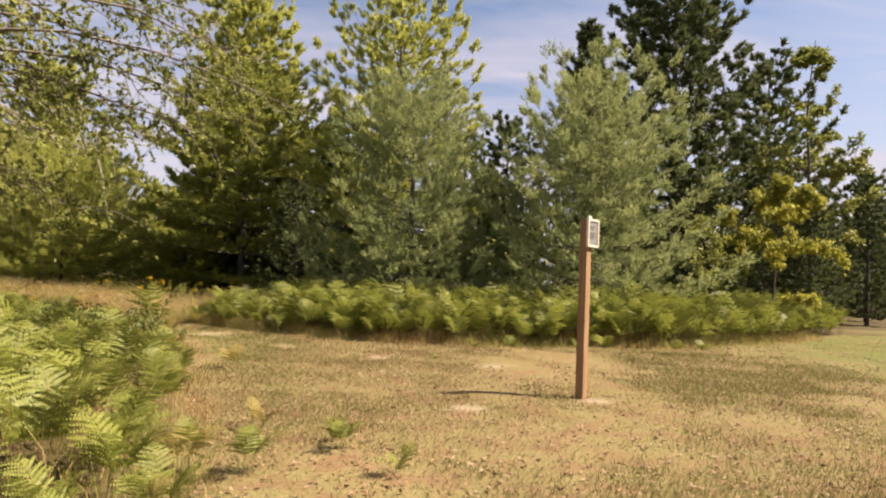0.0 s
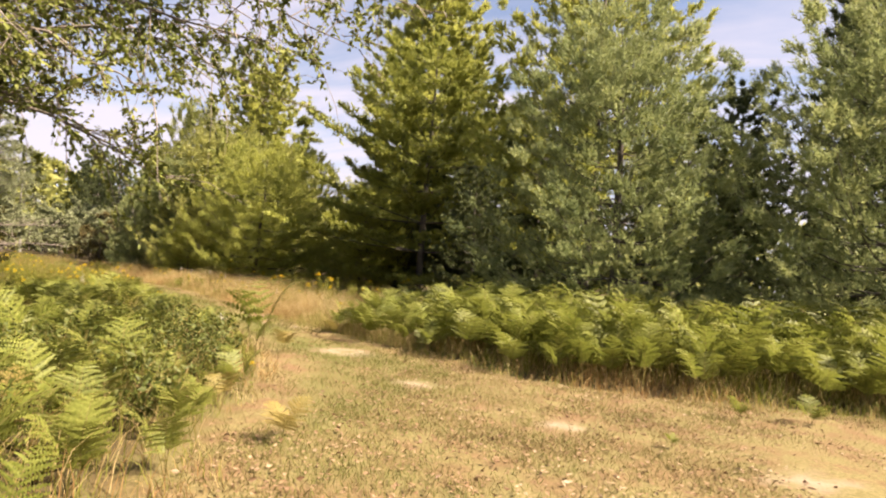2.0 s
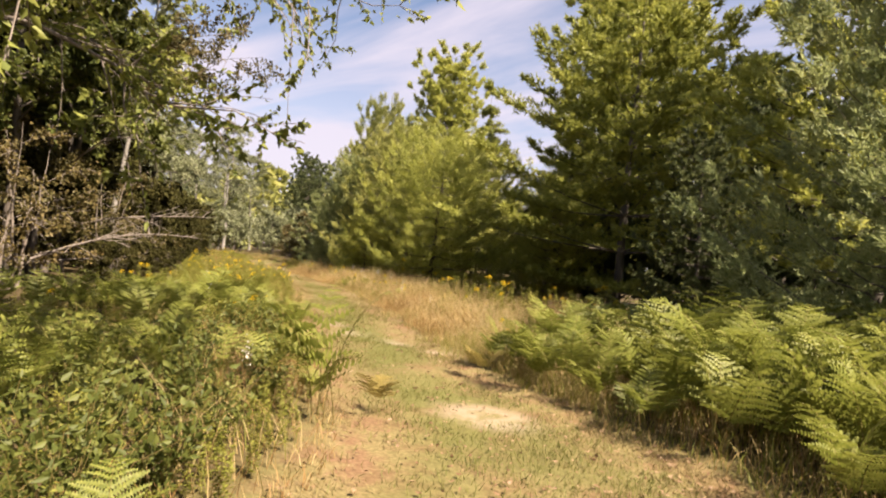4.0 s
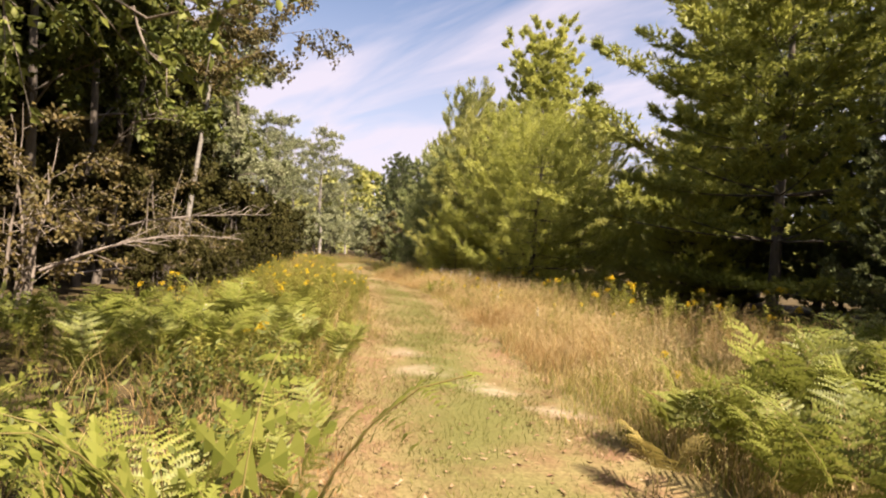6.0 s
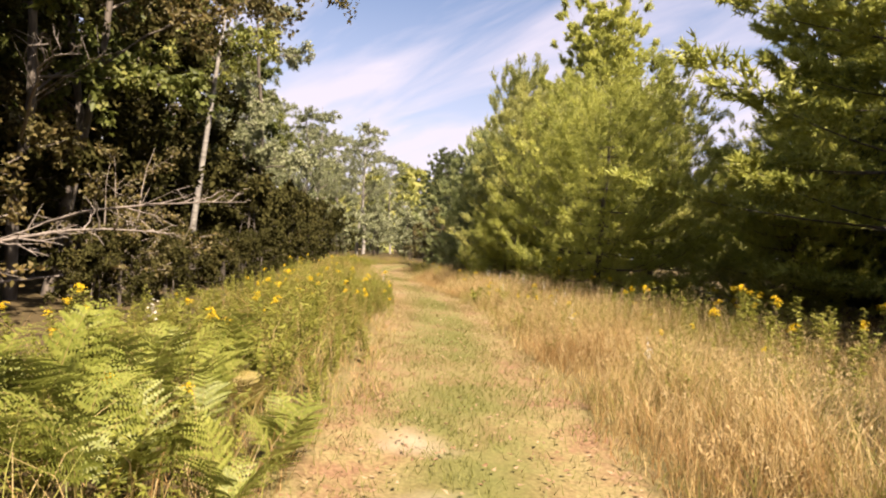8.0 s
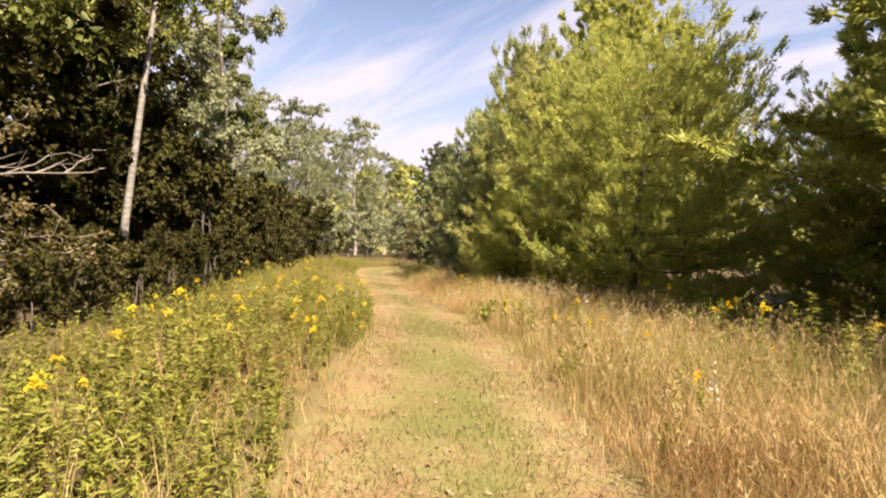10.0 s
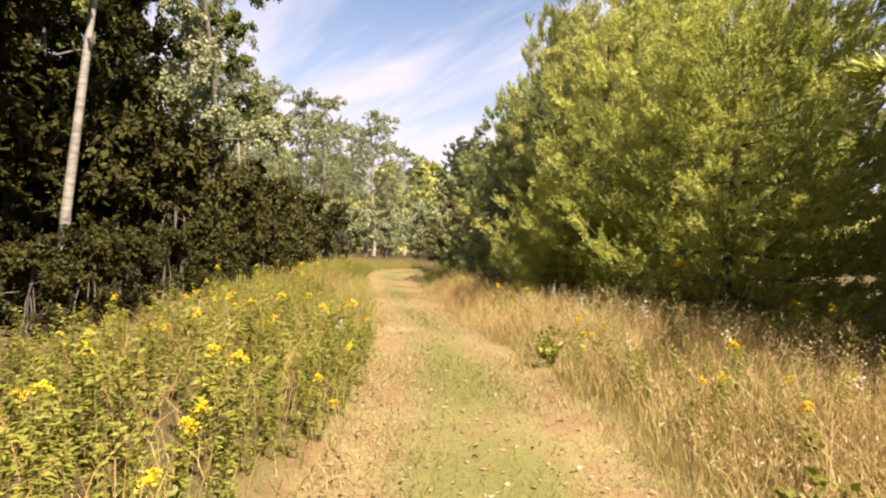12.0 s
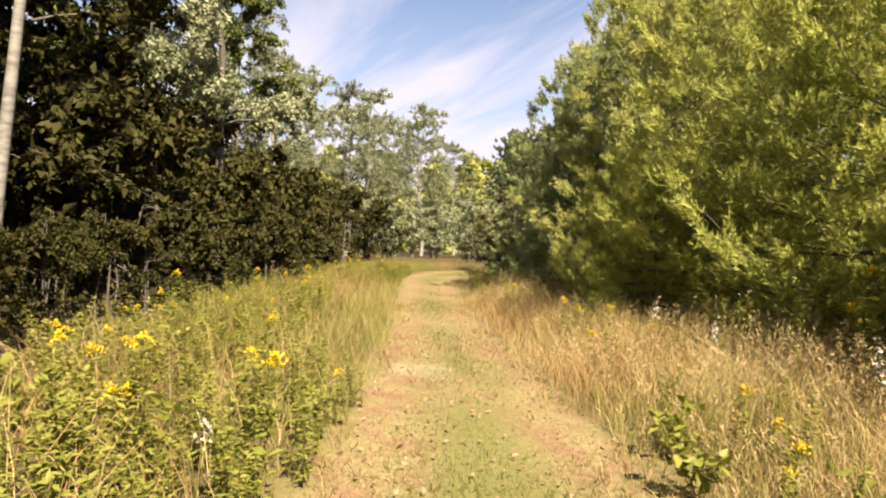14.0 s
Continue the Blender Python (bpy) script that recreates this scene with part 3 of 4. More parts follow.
put(broadleaf(21, 11.3, 2.2, M_LEAF, "slender green broadleaf tree with an airy crown", 11000, 0.14, 0.22, 0.10), 14.0, 22.0)
put(broadleaf(22, 4.9, 2.2, M_LEAF_YELLOW, "small yellow-green broadleaf tree on a thin dark stem", 16000, 0.10, 0.16, 0.045, lean=(0.35, 0), name="small_tree"), 9.9, 17.6)
put(broadleaf(23, 3.4, 1.2, M_LEAF, "thin dark sapling with yellowish leaves in deep shade", 2200, 0.09, 0.2, 0.03, name="sapling"), 7.6, 16.5)

for x, y, a, s in ((-13.5, 34.0, 30, 0.5), (-3.5, 30.0, 200, 0.5), (7.0, 22.5, 100, 0.42), (17.5, 27.0, 20, 0.38), (21.0, 28.5, 150, 0.45), (0.8, 22.0, 320, 0.40), (13.0, 21.0, 250, 0.30),
                   (-6.6, 33.0, 160, 0.6), (-9.5, 31.5, 60, 0.55), (-7.4, 29.8, 200, 0.55), (-4.6, 28.0, 10, 0.5), (-12.4, 31.0, 110, 0.4), (-5.2, 20.5, 70, 0.27), (1.8, 19.0, 45, 0.28), (-6.2, 25.2, 15, 0.24), (-3.6, 26.0, 95, 0.3), (-11.2, 30.0, 175, 0.3), (-8.2, 28.8, 255, 0.3)):
    again(dark_pine, x, y, a, s)

# pines along the far side of the trail
bushy = put(pine(31, 5.9, 3.2, M_PINE, "broad yellow-green young pine beside the golden grass", "pines along the trail", base=0.12, gap=0.42, limbs=8, fill=1.25, power=0.42, needle=0.11, wide=0.019, tuft=5, shoots=19, rise=0.45, candles=4), -17.3, 26.3)
bushy2 = put(pine(32, 7.1, 2.9, M_PINE_OLIVE, "broad olive-green young pine beside the golden grass", "pines along the trail", base=0.12, gap=0.45, limbs=8, fill=1.1, power=0.6, needle=0.12, wide=0.026, tuft=5, shoots=16, rise=0.5, candles=4), -21.6, 28.0)
blue2 = put(pine(33, 5.9, 2.4, M_PINE_BLUE, "bluish-green young pine beside the golden grass", "pines along the trail", base=0.12, gap=0.45, limbs=7, power=0.7, rise=0.45, needle=0.13, wide=0.026, tuft=7, candles=3), -25.2, 28.6)
tall = put(pine(34, 13.3, 2.5, M_PINE, "tall narrow yellow-green pine rising above the row", "pines along the trail", base=3.0, gap=0.55, limbs=6, power=0.32, rise=1.1, needle=0.22, wide=0.055, tuft=6, shoots=14, candles=4), -25.2, 36.0)
again(tall, -12.2, 33.5, 60, 1.25, 1.28)
again(bushy, -13.0, 29.2, 100, 0.8, 0.8)
again(bushy2, -27.2, 32.5, 210, 0.95, 1.42)
again(bushy2, -24.0, 32.4, 75, 1.1, 1.2)
again(blue2, -31.0, 33.2, 150, 0.95)
again(blue2, -35.0, 36.0, 40, 0.8, 0.85)
again(bushy2, -34.6, 37.5, 300, 0.85, 1.25)
again(tall, -33.0, 41.5, 120, 0.9, 0.62)
again(tall, -29.5, 37.5, 200, 0.85, 0.68)
again(bushy2, -18.6, 31.0, 20, 1.05, 1.0)
again(bushy2, -13.8, 32.0, 10, 0.9, 0.85)
again(bushy, -20.2, 25.2, 160, 0.42)
put(broadleaf(35, 11.3, 1.5, M_LEAF, "thin broadleaf tree beside the tall pine", 4000, 0.14, 0.4, 0.07), -22.0, 36.2)
put(broadleaf(36, 3.6, 1.7, M_LEAF_RUSTY, "dark shrub with rusty leaves at the trail's far end", 4500, 0.13, 0.05, 0.04, stems=4, name="shrub", category="shrub"), -35.0, 33.2)

# far end of the trail
aspen = put(broadleaf(41, 15.5, 4.0, M_LEAF_GREY, "tall pale-barked aspen with an airy grey-green crown", 15000, 0.15, 0.26, 0.20, M_BARK_PALE, "aspen_tree", "aspens at the end of the trail"), -64.0, 44.6)
again(aspen, -68.5, 41.0, 70, 0.95)
again(aspen, -58.0, 34.5, 160, 0.9)
again(aspen, -62.5, 37.5, 250, 0.98)
again(aspen, -70.0, 52.0, 30, 0.85)
again(aspen, -54.0, 29.5, 310, 0.86)
shrub = put(broadleaf(42, 4.6, 2.4, M_LEAF_GREY, "grey-green shrub at the end of the trail", 4200, 0.20, 0.03, 0.05, stems=4, name="shrub", category="shrub", group="shrubs at the end of the trail"), -56.0, 41.5)
for x, y, a, s in ((-50, 34.5, 40, 1.0), (-60, 47.5, 110, 1.2), (-47.5, 39.5, 200, 0.9), (-53, 46, 300, 1.25), (-46, 43, 20, 1.1), (-51, 31, 80, 1.1), (-66, 47, 150, 1.3), (-58, 38, 10, 0.8)):
    again(shrub, x, y, a, s)
for x, y, a, s in ((-56, 50, 10, 1.15), (-49, 46.5, 60, 1.0), (-63, 55, 130, 1.3)):
    again(dark_pine, x, y, a, s * 0.6)

# dark wood on the near side of the trail
put(broadleaf(51, 11.0, 4.2, M_LEAF_RUSTY, "twin-stemmed tree with olive and rusty leaves beside the wood", 19000, 0.12, 0.20, 0.09, None, stems=2, name="broadleaf_tree"), -18.3, 13.0)
# trees whose shade is put into the leaf colour
wood = put(broadleaf(52, 11.5, 3.8, M_LEAF_SHADED, "leafy tree in the wood beside the trail, its leaves coloured dark for shade", 15000, 0.21, 0.04, 0.13, None, group="trees of the dark wood"), -20.5, 10.6)
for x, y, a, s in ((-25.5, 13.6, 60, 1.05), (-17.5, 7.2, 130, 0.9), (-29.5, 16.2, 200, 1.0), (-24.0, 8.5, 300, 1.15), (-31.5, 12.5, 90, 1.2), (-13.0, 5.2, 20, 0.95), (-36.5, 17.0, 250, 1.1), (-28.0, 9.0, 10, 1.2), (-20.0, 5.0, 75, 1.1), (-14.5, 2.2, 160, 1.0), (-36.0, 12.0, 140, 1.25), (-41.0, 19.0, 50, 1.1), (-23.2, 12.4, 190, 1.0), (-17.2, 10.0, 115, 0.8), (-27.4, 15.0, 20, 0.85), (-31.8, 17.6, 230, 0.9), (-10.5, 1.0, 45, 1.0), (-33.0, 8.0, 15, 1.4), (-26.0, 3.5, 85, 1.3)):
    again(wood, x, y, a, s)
put(broadleaf(53, 12.0, 2.2, M_LEAF, "pale-trunked birch leaning at the edge of the wood", 6000, 0.14, 0.42, 0.105, M_BARK_PALE, "birch_tree", lean=(0.6, 0.85), sway=0.002), -24.45, 16.3)
put(broadleaf(54, 14.0, 2.7, M_LEAF_GREY, "silvery aspen with fluttering grey-green leaves", 24000, 0.13, 0.14, 0.13, None, "aspen_tree"), -29.8, 20.0)
again(aspen, -44.5, 25.5, 100, 0.72)
again(aspen, -50.0, 27.0, 40, 0.85)
again(aspen, -59.0, 41.0, 190, 0.8)
again(aspen, -75.0, 47.0, 80, 1.0)
again(aspen, -40.0, 22.0, 200, 0.8)
# shrubs with the shade under the wood painted into their leaves
under = put(broadleaf(55, 3.4, 1.8, M_LEAF_SHADED, "dense green shrub at the foot of the wood, its leaves coloured dark for shade", 3000, 0.19, 0.02, 0.035, stems=4, name="shrub", category="shrub", group="shrubs at the foot of the wood"), -26.0, 18.6)
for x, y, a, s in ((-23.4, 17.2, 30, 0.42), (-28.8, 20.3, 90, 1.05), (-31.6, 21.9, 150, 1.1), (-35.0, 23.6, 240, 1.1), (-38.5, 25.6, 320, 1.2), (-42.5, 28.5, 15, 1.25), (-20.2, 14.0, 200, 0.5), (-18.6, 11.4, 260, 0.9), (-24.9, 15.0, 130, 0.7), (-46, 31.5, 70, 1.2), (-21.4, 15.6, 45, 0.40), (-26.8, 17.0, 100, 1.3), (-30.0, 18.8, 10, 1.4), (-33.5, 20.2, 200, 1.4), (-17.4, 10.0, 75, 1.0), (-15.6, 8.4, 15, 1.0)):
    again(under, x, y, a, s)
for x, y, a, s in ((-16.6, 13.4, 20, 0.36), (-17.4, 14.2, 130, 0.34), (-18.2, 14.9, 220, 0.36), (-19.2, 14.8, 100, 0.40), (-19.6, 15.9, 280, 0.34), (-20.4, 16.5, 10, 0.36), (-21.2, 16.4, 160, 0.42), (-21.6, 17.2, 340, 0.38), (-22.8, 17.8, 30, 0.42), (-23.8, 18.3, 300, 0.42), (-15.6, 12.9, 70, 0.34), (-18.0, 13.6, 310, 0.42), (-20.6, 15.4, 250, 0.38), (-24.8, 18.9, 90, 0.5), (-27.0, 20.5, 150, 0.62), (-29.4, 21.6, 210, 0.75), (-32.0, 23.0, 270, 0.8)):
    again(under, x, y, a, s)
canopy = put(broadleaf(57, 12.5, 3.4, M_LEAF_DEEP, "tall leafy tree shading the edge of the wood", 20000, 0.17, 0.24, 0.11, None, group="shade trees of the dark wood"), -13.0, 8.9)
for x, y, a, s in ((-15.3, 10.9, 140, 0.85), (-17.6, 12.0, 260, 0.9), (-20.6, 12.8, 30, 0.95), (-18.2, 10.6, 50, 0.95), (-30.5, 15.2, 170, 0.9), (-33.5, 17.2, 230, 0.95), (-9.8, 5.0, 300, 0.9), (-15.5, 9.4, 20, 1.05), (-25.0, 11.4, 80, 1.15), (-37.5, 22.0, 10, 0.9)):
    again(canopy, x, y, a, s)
rusty = put(broadleaf(56, 3.0, 1.6, M_LEAF_RUSTY, "thin rusty-leaved shrub with bare twigs", 2600, 0.09, 0.05, 0.03, M_TWIG, "shrub", stems=4, category="shrub", group="rusty shrubs at the wood's edge"), -14.2, 10.6)
for x, y, a, s in ((-11.8, 8.2, 80, 0.9), (-9.8, 6.4, 170, 0.95), (-17.6, 13.6, 250, 0.9), (-13.0, 7.6, 30, 1.2)):
    again(rusty, x, y, a, s)


def overhanging_tree():
    """A tree whose long, thinly leaved boughs reach over the left of the clearing."""
    rng = np.random.default_rng(61)
    root = tree_root("overhanging_tree", "thinly leaved tree whose long grey boughs reach over the clearing", "tree")
    foot = np.array([-10.4, 7.9, 0])
    g = Geo()
    w = np.linspace(0, 1, 7)
    spine = foot + np.stack([w * 0.7, w * 0.4, w * 8.6 - 0.1], -1)
    tube(g, spine, 0.15 * (1 - 0.8 * w), 8)
    part("trunk", g, M_BARK, root)
    pos, axs = [], []
    ends = [(3.8, (-3.0, 9.0, 4.45)), (3.4, (-3.4, 9.7, 3.75)), (4.4, (-4.2, 10.3, 4.15)), (3.2, (-5.0, 10.4, 3.45)), (5.2, (-3.9, 9.2, 5.35)), (3.6, (-4.6, 9.0, 3.75)), (2.6, (-6.0, 9.3, 2.45)), (4.0, (-6.2, 10.9, 3.55)),
            (5.8, (-4.9, 9.9, 5.45)), (5.0, (-6.0, 11.2, 4.75)), (2.9, (-7.2, 10.2, 2.45)), (4.6, (-5.4, 7.6, 4.85)), (3.4, (-5.6, 7.2, 3.35)), (4.8, (-7.6, 11.4, 4.35)),
            (5.2, (-4.0, 11.0, 5.2)), (3.3, (-4.4, 8.6, 3.2)), (3.0, (-5.2, 8.2, 2.75)), (3.6, (-2.7, 9.2, 3.9))]
    for z0, end in ends:
        b = Geo()
        end = np.array(end)
        p0 = np.array([np.interp(z0, spine[:, 2], spine[:, i]) for i in range(3)])
        s = np.linspace(0, 1, 12)[:, None]
        L = np.linalg.norm(end - p0)
        curve = p0 * (1 - s) + end * s + np.array([0, 0, 1.0]) * L * 0.14 * np.sin(s * np.pi) + np.cumsum(rng.normal(0, 0.05, (12, 3)), 0) * np.sin(s * np.pi / 2)
        tube(b, curve, 0.045 * (1 - s[:, 0] * 0.88), 5)
        for q in np.linspace(0.22, 1.0, 26):
            a0 = np.array([np.interp(q, s[:, 0], curve[:, i]) for i in range(3)])
            d = unit((end - p0) / L * 0.6 + rng.normal(0, 0.55, 3) + np.array([0, 0, -0.25]))
            tl = rng.uniform(0.4, 1.2)
            t = np.linspace(0, 1, 5)[:, None]
            tw = a0 + d * tl * t + np.array([0, 0, -0.22]) * tl * t ** 2 + rng.normal(0, 0.02, (5, 3))
            tube(b, tw, 0.009 * (1 - t[:, 0] * 0.75), 3)
            for _ in range(2):
                m0 = tw[rng.integers(1, 4)]
                d2 = unit(d + rng.normal(0, 0.8, 3))
                tw2 = m0 + d2 * rng.uniform(0.2, 0.5) * np.linspace(0, 1, 3)[:, None]
                tube(b, tw2, np.array([0.005, 0.004, 0.002]), 3)
                k = rng.integers(12, 24)
                f = rng.uniform(0.1, 1, (k, 1))
                pos.append(tw2[0] * (1 - f) + tw2[2] * f); axs.append(np.repeat(d2[None], k, 0))
            k = rng.integers(10, 22)
            f = rng.uniform(0.2, 1, (k, 1))
            pos.append(tw[0] * (1 - f) + tw[4] * f); axs.append(np.repeat(d[None], k, 0))
        part("bough", b, M_TWIG, root)
    pos, axs = np.concatenate(pos), np.concatenate(axs)
    n = len(pos)
    c = Geo()
    leaves(c, pos, axs + rng.normal(0, 0.7, (n, 3)) + np.array([0, 0, -0.5]), rng.normal(0, 1, (n, 3)), rng.uniform(0.05, 0.095, n), rng.uniform(0.03, 0.055, n))
    part("foliage", c, M_LEAF, root)


overhanging_tree()


def far_woods():
    """A ring of woods in the distance, all round."""
    rng = np.random.default_rng(71)
    t, k = Geo(), Geo()
    P, D = [], []
    for i in range(300):
        a = i / 300 * 6.283 + rng.normal(0, 0.02)
        r = rng.uniform(74, 98)
        x, y = -12 + r * np.cos(a), 12 + r * np.sin(a)
        h = rng.uniform(8, 13)
        tube(k, np.array([(x, y, -0.2), (x, y, h * 0.5), (x, y, h * 0.96)]), [0.18, 0.13, 0.03], 4)
        m = 150
        u = rng.uniform(0, 1, m) ** 0.8
        rr = 3.4 * (1 - u) ** 0.5 * np.sqrt(rng.uniform(0.15, 1, m))
        b = rng.uniform(0, 6.283, m)
        P.append(np.stack([x + rr * np.cos(b), y + rr * np.sin(b), 0.1 + u * h], -1))
        D.append(np.stack([np.cos(b), np.sin(b), np.full(m, 0.5)], -1))
    tufts(t, rng, np.concatenate(P), np.concatenate(D), 3, 1.4, 0.9, 1.2)
    tagged(part("far_woods", t, M_PINE_OLIVE), "distant mixed woods closing the view all round", "woods", kind="stuff")
    tagged(part("far_trunks", k, M_BARK), "grey trunks of the distant woods", "woods", kind="stuff")


far_woods()


# ---- marker post ----
def box_bm(x, y, z, bevel=0.004, at=(0, 0, 0)):
    bm = bmesh.new()
    bmesh.ops.create_cube(bm, size=1.0, matrix=Matrix.Translation(at) @ Matrix.Diagonal((x, y, z, 1)))
    bmesh.ops.bevel(bm, geom=bm.edges[:], offset=bevel, segments=2, affect='EDGES')
    return bm


def marker_post():
    """Square timber post; a framed notice panel on the sunny face."""
    root = tagged(new("marker_post"), "square brown timber post with a small framed notice on top", "sign post")
    root.location, root.rotation_euler = (1.57, 6.35, 0), (0, 0, radians(43))
    timber = bmesh.new()
    bmesh.ops.create_cube(timber, size=1.0, matrix=Matrix.Translation((0, 0, 0.91)) @ Matrix.Diagonal((0.095, 0.095, 2.1, 1)))
    bmesh.ops.bevel(timber, geom=timber.edges[:], offset=0.007, segments=2, affect='EDGES')
    bm_part("timber", timber, M_POST, root)
    face = -0.0475
    cx, cz, w, h = 0.038, 1.805, 0.205, 0.30
    bm_part("backing_board", box_bm(w, 0.016, h, 0.003, (cx, face - 0.0085, cz)), M_PANEL, root)
    for dx in (-1, 1):
        bm_part("frame_side", box_bm(0.022, 0.03, h + 0.01, 0.003, (cx + dx * (w / 2 - 0.006), face - 0.0165, cz)), M_FRAME, root)
    for dz in (-1, 1):
        bm_part("frame_rail", box_bm(w - 0.035, 0.028, 0.024, 0.003, (cx, face - 0.0160, cz + dz * (h / 2 - 0.008))), M_FRAME, root)
    bm_part("notice", box_bm(w - 0.045, 0.003, h - 0.06, 0.001, (cx, face - 0.0195, cz)), M_PALE, root, "faded grey notice sheet")
    for i, (dz, k) in enumerate(((0.07, 0.8), (0.045, 0.6), (0.0, 0.85), (-0.02, 0.7), (-0.04, 0.85), (-0.06, 0.5))):
        bm_part("print_line", box_bm((w - 0.07) * k, 0.002, 0.009, 0.0005, (cx - (w - 0.07) * (1 - k) / 2, face - 0.0222, cz + dz)), M_INK, root, "unreadable line of print")
    bm_part("hanger_tab", box_bm(0.055, 0.02, 0.036, 0.004, (cx - 0.06, face - 0.012, cz + h / 2 + 0.018)), M_FRAME, root, "pale tab on top of the frame")


marker_post()


# ---- bracken ----
def frond(rng, foot, azim, length, rise, detail):
    """One bracken frond: a stalk that arches over, with tapering lacy pinnae in pairs."""
    geo, stem = Geo(), Geo()
    out = np.array([np.cos(azim), np.sin(azim), 0])
    side = np.array([-out[1], out[0], 0])
    s = np.linspace(0, 1, 9)[:, None]
    arch = rng.uniform(0.40, 0.75)
    curve = foot + out * length * arch * s ** 1.6 + np.array([0, 0, 1.0]) * rise * (s - 0.30 * s ** 3.2)
    curve = curve + side * length * rng.normal(0, 0.06) * s ** 2
    tube(stem, curve, 0.006 * (1 - s[:, 0] * 0.8), 3)
    pairs = 11 if detail else 7
    for q in np.linspace(0.36, 0.985, pairs):
        p = np.array([np.interp(q, s[:, 0], curve[:, i]) for i in range(3)])
        p2 = np.array([np.interp(min(1, q + 0.03), s[:, 0], curve[:, i]) for i in range(3)])
        fwd = unit(p2 - p)
        u = (q - 0.36) / 0.64
        L = (length * 0.37 * (1 - u) ** 0.8 * (0.8 + 0.4 * min(1, u * 4)) + 0.03) * rng.uniform(0.8, 1.15)
        for sg in (-1, 1):
            d = unit(side * sg + fwd * (0.30 + 0.4 * u) + np.array([0, 0, rng.normal(0.03, 0.07)]))
            up = unit(np.cross(d, fwd) * sg)
            up = up if up[2] > 0 else -up
            up = unit(up + rng.normal(0, 0.10, 3))
            acr = unit(np.cross(d, up))
            k = max(4, int(L / 0.026)) if detail else 6
            f = np.linspace(0.04, 0.96, k)[:, None]
            c = p + d * L * f - up * L * rng.uniform(0.08, 0.34) * f ** 2
            ln = L * (0.13 if detail else 0.17) * (1 - f[:, 0]) ** 0.7 + 0.010
            wd = np.full(k, L / k * (1.12 if detail else 1.15))
            for g2 in (-1, 1):
                o = unit(np.repeat((acr * g2 + d * 0.42)[None], k, 0) + rng.normal(0, 0.07, (k, 3)) - up * 0.12)
                teeth(geo, c, np.repeat(d[None], k, 0), o, ln, wd)
    return geo, stem


def fern(seed, tall, fronds, detail, label, mat=None):
    rng = np.random.default_rng(seed)
    root = tagged(new("bracken_fern"), label, "fern", "bracken ferns")
    a0 = rng.uniform(0, 6.28)
    for i in range(fronds):
        geo, stem = frond(rng, np.array([rng.normal(0, 0.06), rng.normal(0, 0.06), -0.02]), a0 + i * 6.283 / fronds + rng.normal(0, 0.4), tall * rng.uniform(0.65, 1.0), tall * rng.uniform(0.7, 1.25), detail)
        f = part("frond", geo, mat or M_FERN, root)
        part("stalk", stem, M_STEM, f)
    return root


class Bed:
    """Plants of one kind: the first ones placed are objects, the rest are joined into one mesh a material."""

    def __init__(self, limit, name, label, category):
        self.limit, self.count, self.used, self.rest = limit, 0, set(), {}
        self.name, self.label, self.category = name, label, category

    def place(self, src, x, y, turn, s, sz, tilt=(0, 0)):
        self.count += 1
        if self.count <= self.limit:
            ob = src if src.name not in self.used else copy_thing(src, pose(0, 0, 0))
            self.used.add(src.name)
            put(ob, x, y, 0, s, sz)
            ob.rotation_euler = (tilt[0], tilt[1], turn)
            return
        m = np.array(Matrix.LocRotScale((x, y, 0), Euler((tilt[0], tilt[1], turn)), (s, s, sz)))
        for o in src.children_recursive:
            me = o.data
            v = np.empty(len(me.vertices) * 3, dtype=np.float32)
            me.vertices.foreach_get("co", v)
            f = np.empty(len(me.loops), dtype=np.int32)
            me.loops.foreach_get("vertex_index", f)
            self.rest.setdefault(me.materials[0].name, Geo()).add(v.reshape(-1, 3) @ m[:3, :3].T + m[:3, 3], f)

    def finish(self):
        for mat, g in self.rest.items():
            tagged(part(self.name, g, bpy.data.materials[mat]), self.label, self.category, kind="stuff")


def right_bank(p):
    """The tall bracken bank on the far side of the clearing."""
    d = away(p, EDGE_R)
    return ~inside(p, OPEN) & (d < 3.6) & (p[:, 0] > -5.2) & (p[:, 0] < 13.5) & (p[:, 1] > 10) & (p[:, 1] > p[:, 0] * 0.5 + 8)


def left_bank(p):
    """The lower bracken on the near side."""
    d = away(p, EDGE_L)
    return ~inside(p, OPEN) & (d < 4.6) & (p[:, 0] < 0) & (p[:, 0] > -10.5) & (p[:, 1] > 1.2) & (p[:, 1] < 13.2) & (p[:, 1] - 1.2 < 12 + p[:, 0] * 0.15 + 3)


fine_ferns = [fern(100 + i, 0.95, 5, True, "yellow-green bracken fern with finely cut arching fronds") for i in range(6)]
coarse_ferns = [fern(120 + i, 0.95, 6, False, "yellow-green bracken fern in the bank beside the clearing") for i in range(5)]
dry_ferns = [fern(140 + i, 0.8, 3, True, "yellowing bracken fern at the edge of the turf", M_FERN_DRY) for i in range(2)]


def thin(p, rng, gap):
    """Drops points that stand closer than gap to one kept before."""
    keep, cells = [], {}
    for i, (x, y) in enumerate(p):
        c = (int(x // gap), int(y // gap))
        near = [q for dx in (-1, 0, 1) for dy in (-1, 0, 1) for q in cells.get((c[0] + dx, c[1] + dy), ())]
        if all((x - a) ** 2 + (y - b) ** 2 > gap * gap for a, b in near):
            cells.setdefault(c, []).append((x, y))
            keep.append(i)
    return p[keep]


